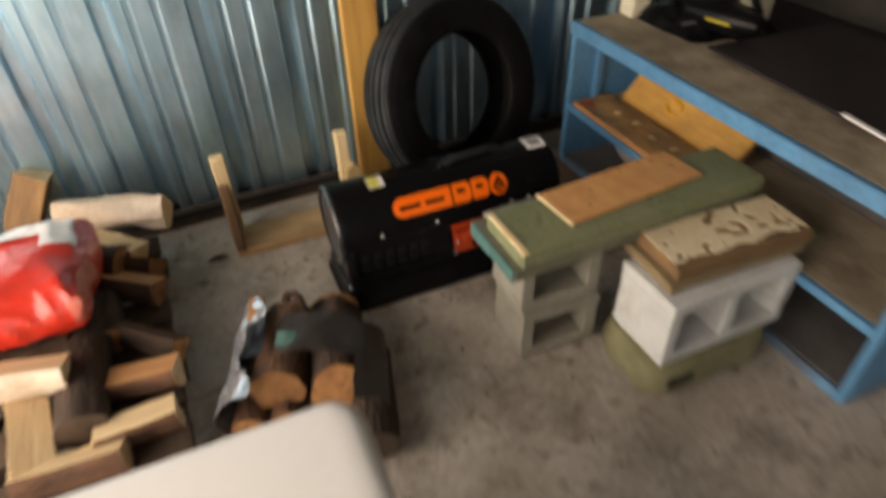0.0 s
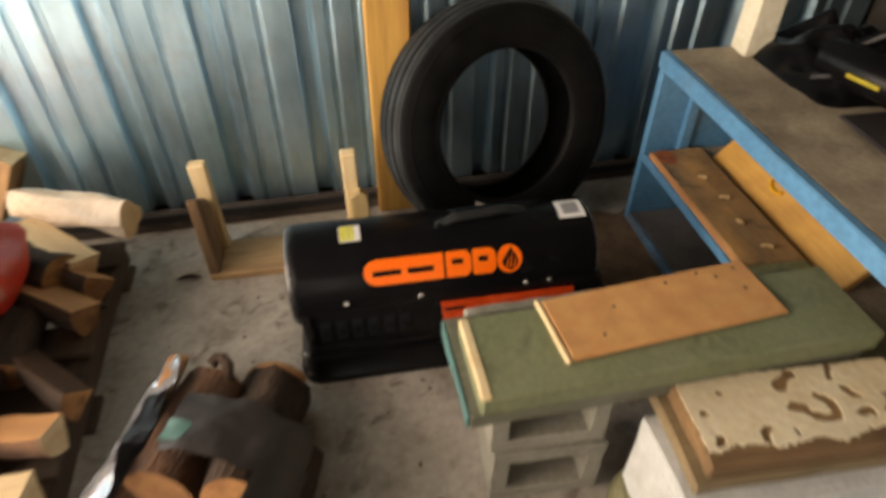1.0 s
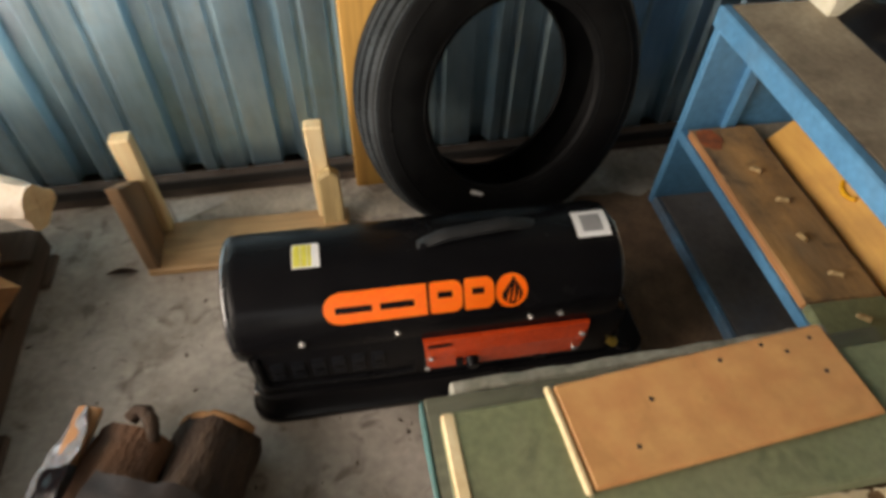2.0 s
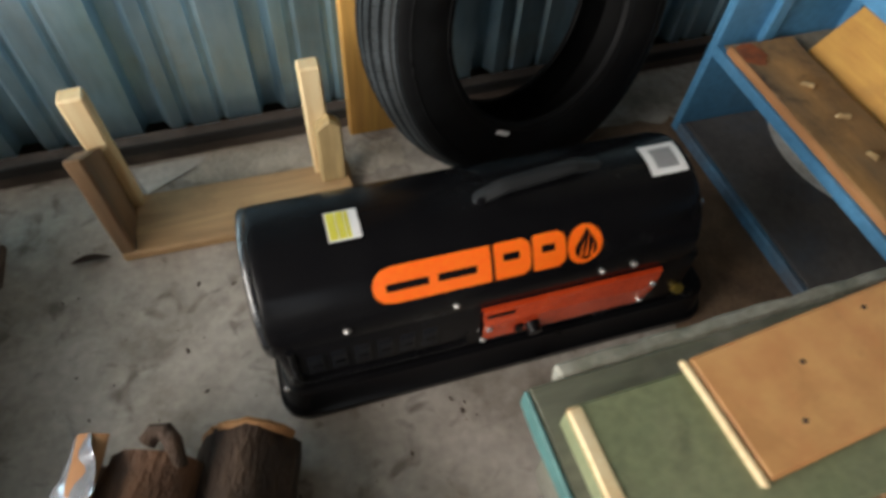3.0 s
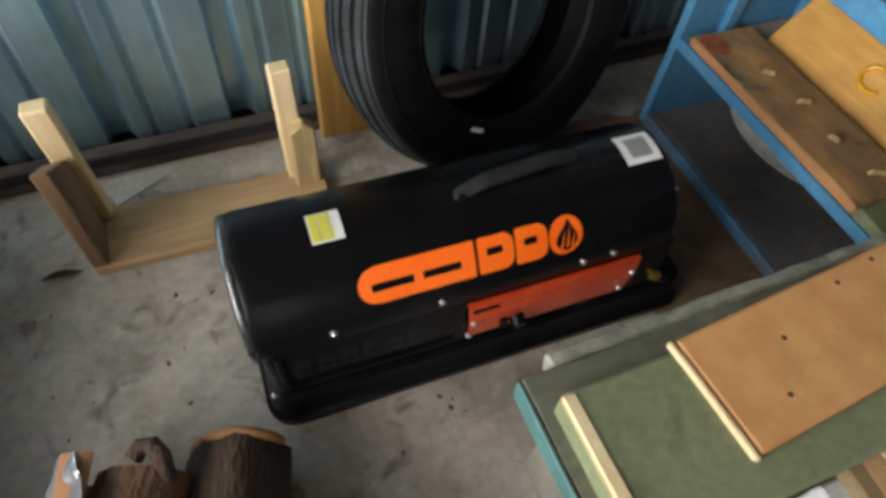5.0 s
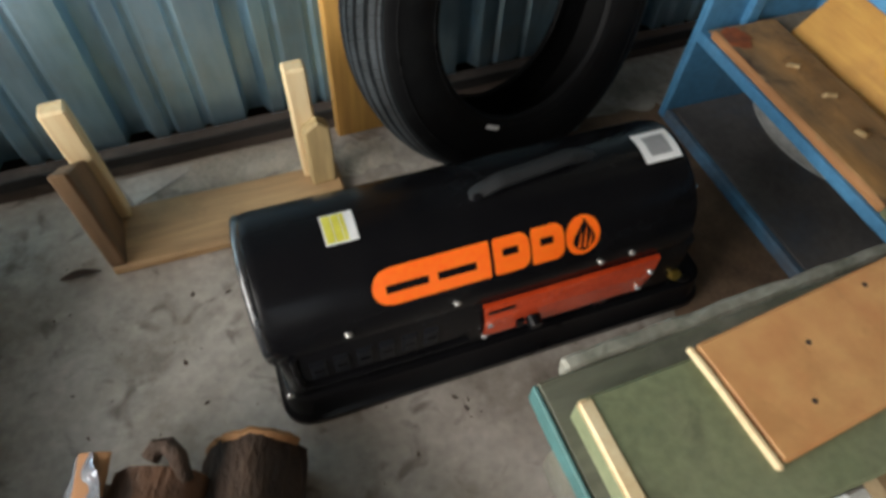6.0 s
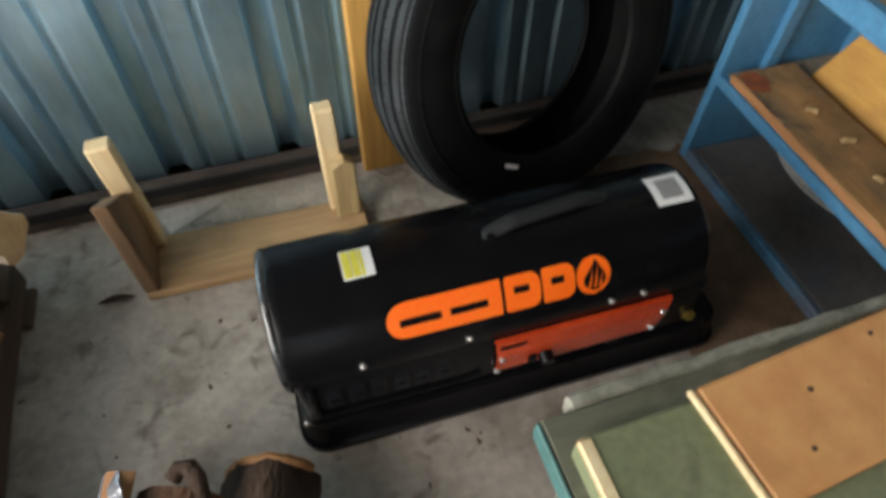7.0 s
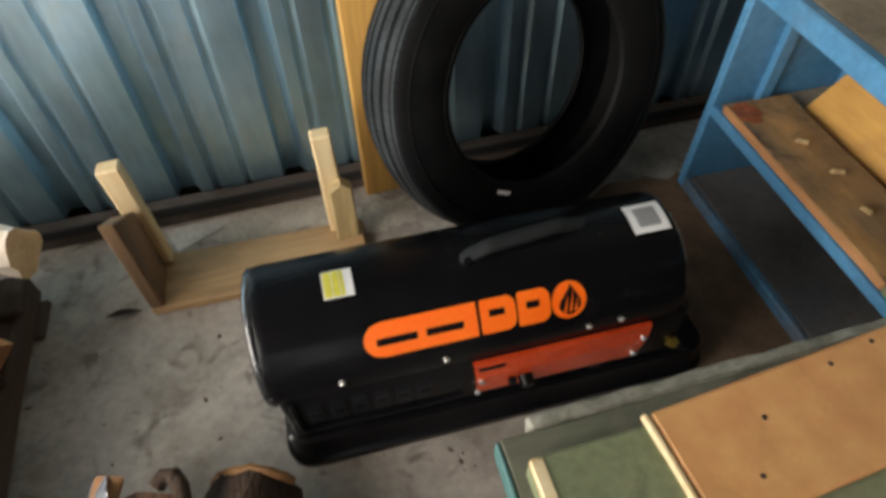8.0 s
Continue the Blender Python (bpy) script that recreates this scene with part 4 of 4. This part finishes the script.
# ---- bundle of wrapped firewood on the floor ----
BUN = pose(-0.255, 0.895, 0, 0, 0, 98)
for m, L, r, sd, bk, en, lb in (
    (pose(0.015, 0.036, 0.122, 0, 3, 2), 0.25, 0.066, 7.7, M_BARKL, M_ENDW, "thick reddish log on top of a wrapped bundle"),
    (pose(-0.01, 0.105, 0.047, 30, 0, 1), 0.30, 0.045, 3.1, M_BARKL, M_ENDW, "reddish bark log in a wrapped bundle"),
    (pose(0.00, 0.010, 0.050, 60, 0, -2), 0.29, 0.048, 9.9, M_BARKL, M_ENDW, "reddish bark log in a wrapped bundle"),
    (pose(0.045, -0.092, 0.087, 60, 9, 8), 0.30, 0.075, 5.2, M_BARK, M_ENDW, "dark bark log with a pale broken rim"),
    # This log's ends take the dark pallet wood colour.
    (pose(-0.09, -0.185, 0.056, 40, 0, 5), 0.28, 0.053, 12.3, M_BARK, M_PALLET, "dark bark log with a dark end in a wrapped bundle")):
    piece = log(BUN @ m, L, r, sd, bk, en, lb, None, 0.95, None, "bundle of firewood logs")
    if sd == 5.2:
        rim = []
        for k in range(17):
            a = radians(-45 + 140 * k / 16)
            q = r * (0.95 + 0.05 * noise.noise(Vector((k * 0.7, 2, 1))))
            rim.append((L / 2 + 0.002 + 0.006 * noise.noise(Vector((k * 0.5, 5, 3))), q * math.cos(a), 0.95 * q * math.sin(a)))
        part("broken_rim", tube(rim, 0.008, 7), M_SPLIT, piece, "pale splintered rim", smooth=True)
wedge(BUN @ pose(0.115, 0.108, 0.155, 80, -6, 4), 0.09, 0.038, 70, 8.3, M_SPLIT, M_SPLIT, M_SPLIT, "tan split stick in a wrapped bundle", "bundle of firewood logs")
stub = thing("branch_stub", BUN @ pose(0.158, 0.024, 0.168), "dark curled branch stub on the wrapped logs", "branch")
part("stub", tube([(-0.03, -0.026, -0.012), (0.0, -0.014, 0.004), (0.012, 0.0, 0.009), (0.010, 0.014, 0.008), (-0.004, 0.022, 0.002)], 0.013), M_BARK, stub, smooth=True)
wrap = thing("plastic_wrap", BUN, "torn clear shrink wrap with a dark label over the logs", "plastic film")


def wrap_surface(u, v):
    # follows the hull of the stacked logs
    a = radians(-35 + 235 * v)
    c = Vector((0.0, -0.025, 0.098))
    ry, rz = 0.195, 0.128
    p = Vector((-0.135 + 0.17 * u, c.y + ry * math.cos(a), c.z + rz * math.sin(a)))
    return p + Vector((0.01, 0.006, 0.010)) * noise.noise(p * 16) + Vector((0, 0.003, 0.004)) * noise.noise(p * 45)


part("film", grid_surface(lambda u, v: wrap_surface(-0.25 + 1.95 * u, 0.0 + (0.36 + 0.04 * math.sin(u * 9 + 1)) * v), 44, 28), M_FILM, wrap, smooth=True)
part("paper_label", grid_surface(lambda u, v: wrap_surface(0.35 + 0.75 * u, 0.47 + 0.40 * v) + Vector((0, 0, 0.004)), 16, 20), M_GREYPAPER, wrap, "dark grey paper label", smooth=True)
part("torn_sheet", grid_surface(lambda u, v: wrap_surface(-0.35 + (1.2 - 0.5 * v) * u + 0.25 * v, 0.70 + 0.20 * v) + Vector((0, -0.006, 0.006)), 22, 18), M_GREYPAPER, wrap, "torn dark plastic sheet", smooth=True)
part("black_patch", grid_surface(lambda u, v: wrap_surface(0.45 + 0.62 * u, 0.345 + 0.075 * v) + Vector((0, 0.004, 0.005)), 8, 6), M_BLACK, wrap, "black printed patch", smooth=True)
part("teal_print", grid_surface(lambda u, v: wrap_surface(0.45 + 0.25 * u, 0.46 + 0.06 * v) + Vector((0, 0, 0.0065)), 6, 6), M_TEALP, wrap, "teal printed patch", smooth=True)

# ---- white plastic chest by the camera's start ----
CH = pose(0.022, 0.468, 0, 0, 0, 28.5)
chest = thing("storage_chest", CH, "white moulded plastic chest with a rounded lid", "chest")
part("body", loft([rounded(-0.60, -0.03, -0.46, -0.03, 0.05, z) for z in (0.0, 0.51)]), M_WHITE, chest, smooth=True)
part("lid", loft([rounded(-0.63 - g, 0.0 + g, -0.49 - g, 0.0 + g, 0.055 + g, z) for z, g in ((0.511, -0.006), (0.515, 0), (0.545, 0), (0.56, -0.004), (0.569, -0.012), (0.572, -0.026), (0.573, -0.05))]), M_WHITE, chest, smooth=True)

# ---- dark clutter behind the shelf ----
tb = thing("side_table", SHELF @ pose(0.1, 0.375, 0), "dark low table behind the blue shelf", "table")
part("tabletop", rough_box(-0.1, 1.5, 0.0, 0.62, 0.50, 0.525, 0.002, 6, 8), M_PLUM, tb)
for x in (-0.08, 1.42):
    for y in (0.05, 0.56):
        part("leg", box(x, x + 0.05, y, y + 0.05, 0, 0.50, 0.003), M_PLUM, tb)
sh = thing("dark_sheet", SHELF @ pose(0.42, 0.20, 0.556, 0, 0, -3), "dark plum sheet of board lying over the shelf's back edge", "board")
part("sheet", rough_box(0.0, 1.0, 0.0, 0.5, 0.006, 0.014, 0.002, 5, 8), M_PLUM, sh)
ed = thing("white_strip", SHELF @ pose(0.92, 0.17, 0.572, 0, 0, -8), "thin white metal strip on the dark board", "strip")
part("strip", box(0, 0.34, 0, 0.014, 0, 0.006, 0.001), M_LABELW, ed)
for m in (SHELF @ pose(0.0, 0.19, SH), SHELF @ pose(0.30, 0.42, SH - 0.029)):
    po = thing("cream_post", m, "cream painted upright standing behind the shelf clutter", "post", "cream posts")
    part("shaft", box(0, 0.07, 0, 0.07, 0.0005, 2.04, 0.004), M_CREAM, po)
tool = thing("power_tool", SHELF @ pose(0.36, 0.31, 0.571, 0, 0, 15), "black power tool with a yellow stripe on the board", "tool")
part("motor_body", loft([[Vector((x, r * math.cos(a * math.tau / 14), 0.05 + 0.9 * r * math.sin(a * math.tau / 14))) for a in range(14)] for x, r in ((-0.13, 0.02), (-0.12, 0.045), (-0.02, 0.055), (0.06, 0.05), (0.12, 0.03), (0.13, 0.012))]), M_BLACKM, tool, smooth=True)
part("grip", tube([(-0.08, 0.03, 0.08), (-0.04, 0.06, 0.12), (0.04, 0.06, 0.12), (0.09, 0.03, 0.07)], 0.014), M_BLACKM, tool, smooth=True)
part("stripe", box(-0.03, 0.05, -0.058, -0.050, 0.046, 0.056, 0.002), M_YTOOL, tool, "yellow stripe")

heap = thing("black_sack", SHELF @ pose(0.17, 0.40, 0.526), "crumpled black sack lying behind the shelf", "bag")
part("crumpled_sack", grid_surface(lambda u, v: Vector(((u - 0.5) * 0.42, (v - 0.5) * 0.40, 0.11 * math.sin(math.pi * u) ** 0.6 * math.sin(math.pi * v) ** 0.6 * (1 + 0.7 * noise.noise(Vector((u * 6, v * 6, 3)))))), 40, 40), M_BLACKM, heap)

part("gathered_mouth", tube([(0.10 + 0.03 * math.sin(k * 1.9), -0.16 + 0.014 * k, 0.050 + 0.022 * math.sin(k * 0.8)) for k in range(14)], 0.014, 8), M_BLACKM, heap, "twisted mouth of the sack", smooth=True)

# ---- grit and chips on the floor ----
rnd = random.Random(11)
grit = bmesh.new()
for k in range(130):
    x, y = rnd.uniform(-0.75, 0.55), rnd.uniform(0.55, 1.75)
    r = rnd.choice((0.0015, 0.002, 0.003, 0.005))
    q = Euler((0, 0, rnd.uniform(0, 6.28))).to_matrix()
    ring0 = [grit.verts.new(Vector((x, y, 0.0003)) + q @ Vector((r * rnd.uniform(0.6, 2.2) * math.cos(a), r * rnd.uniform(0.6, 1.0) * math.sin(a), 0))) for a in (0, 1.26, 2.5, 3.77, 5.0)]
    tip = grit.verts.new((x, y, r * 0.6))
    for i in range(5):
        grit.faces.new((ring0[i], ring0[(i + 1) % 5], tip))
tagged(part("floor_grit", grit, M_LEAF), "scattered dark grit and bark chips on the concrete", "debris", kind="stuff")
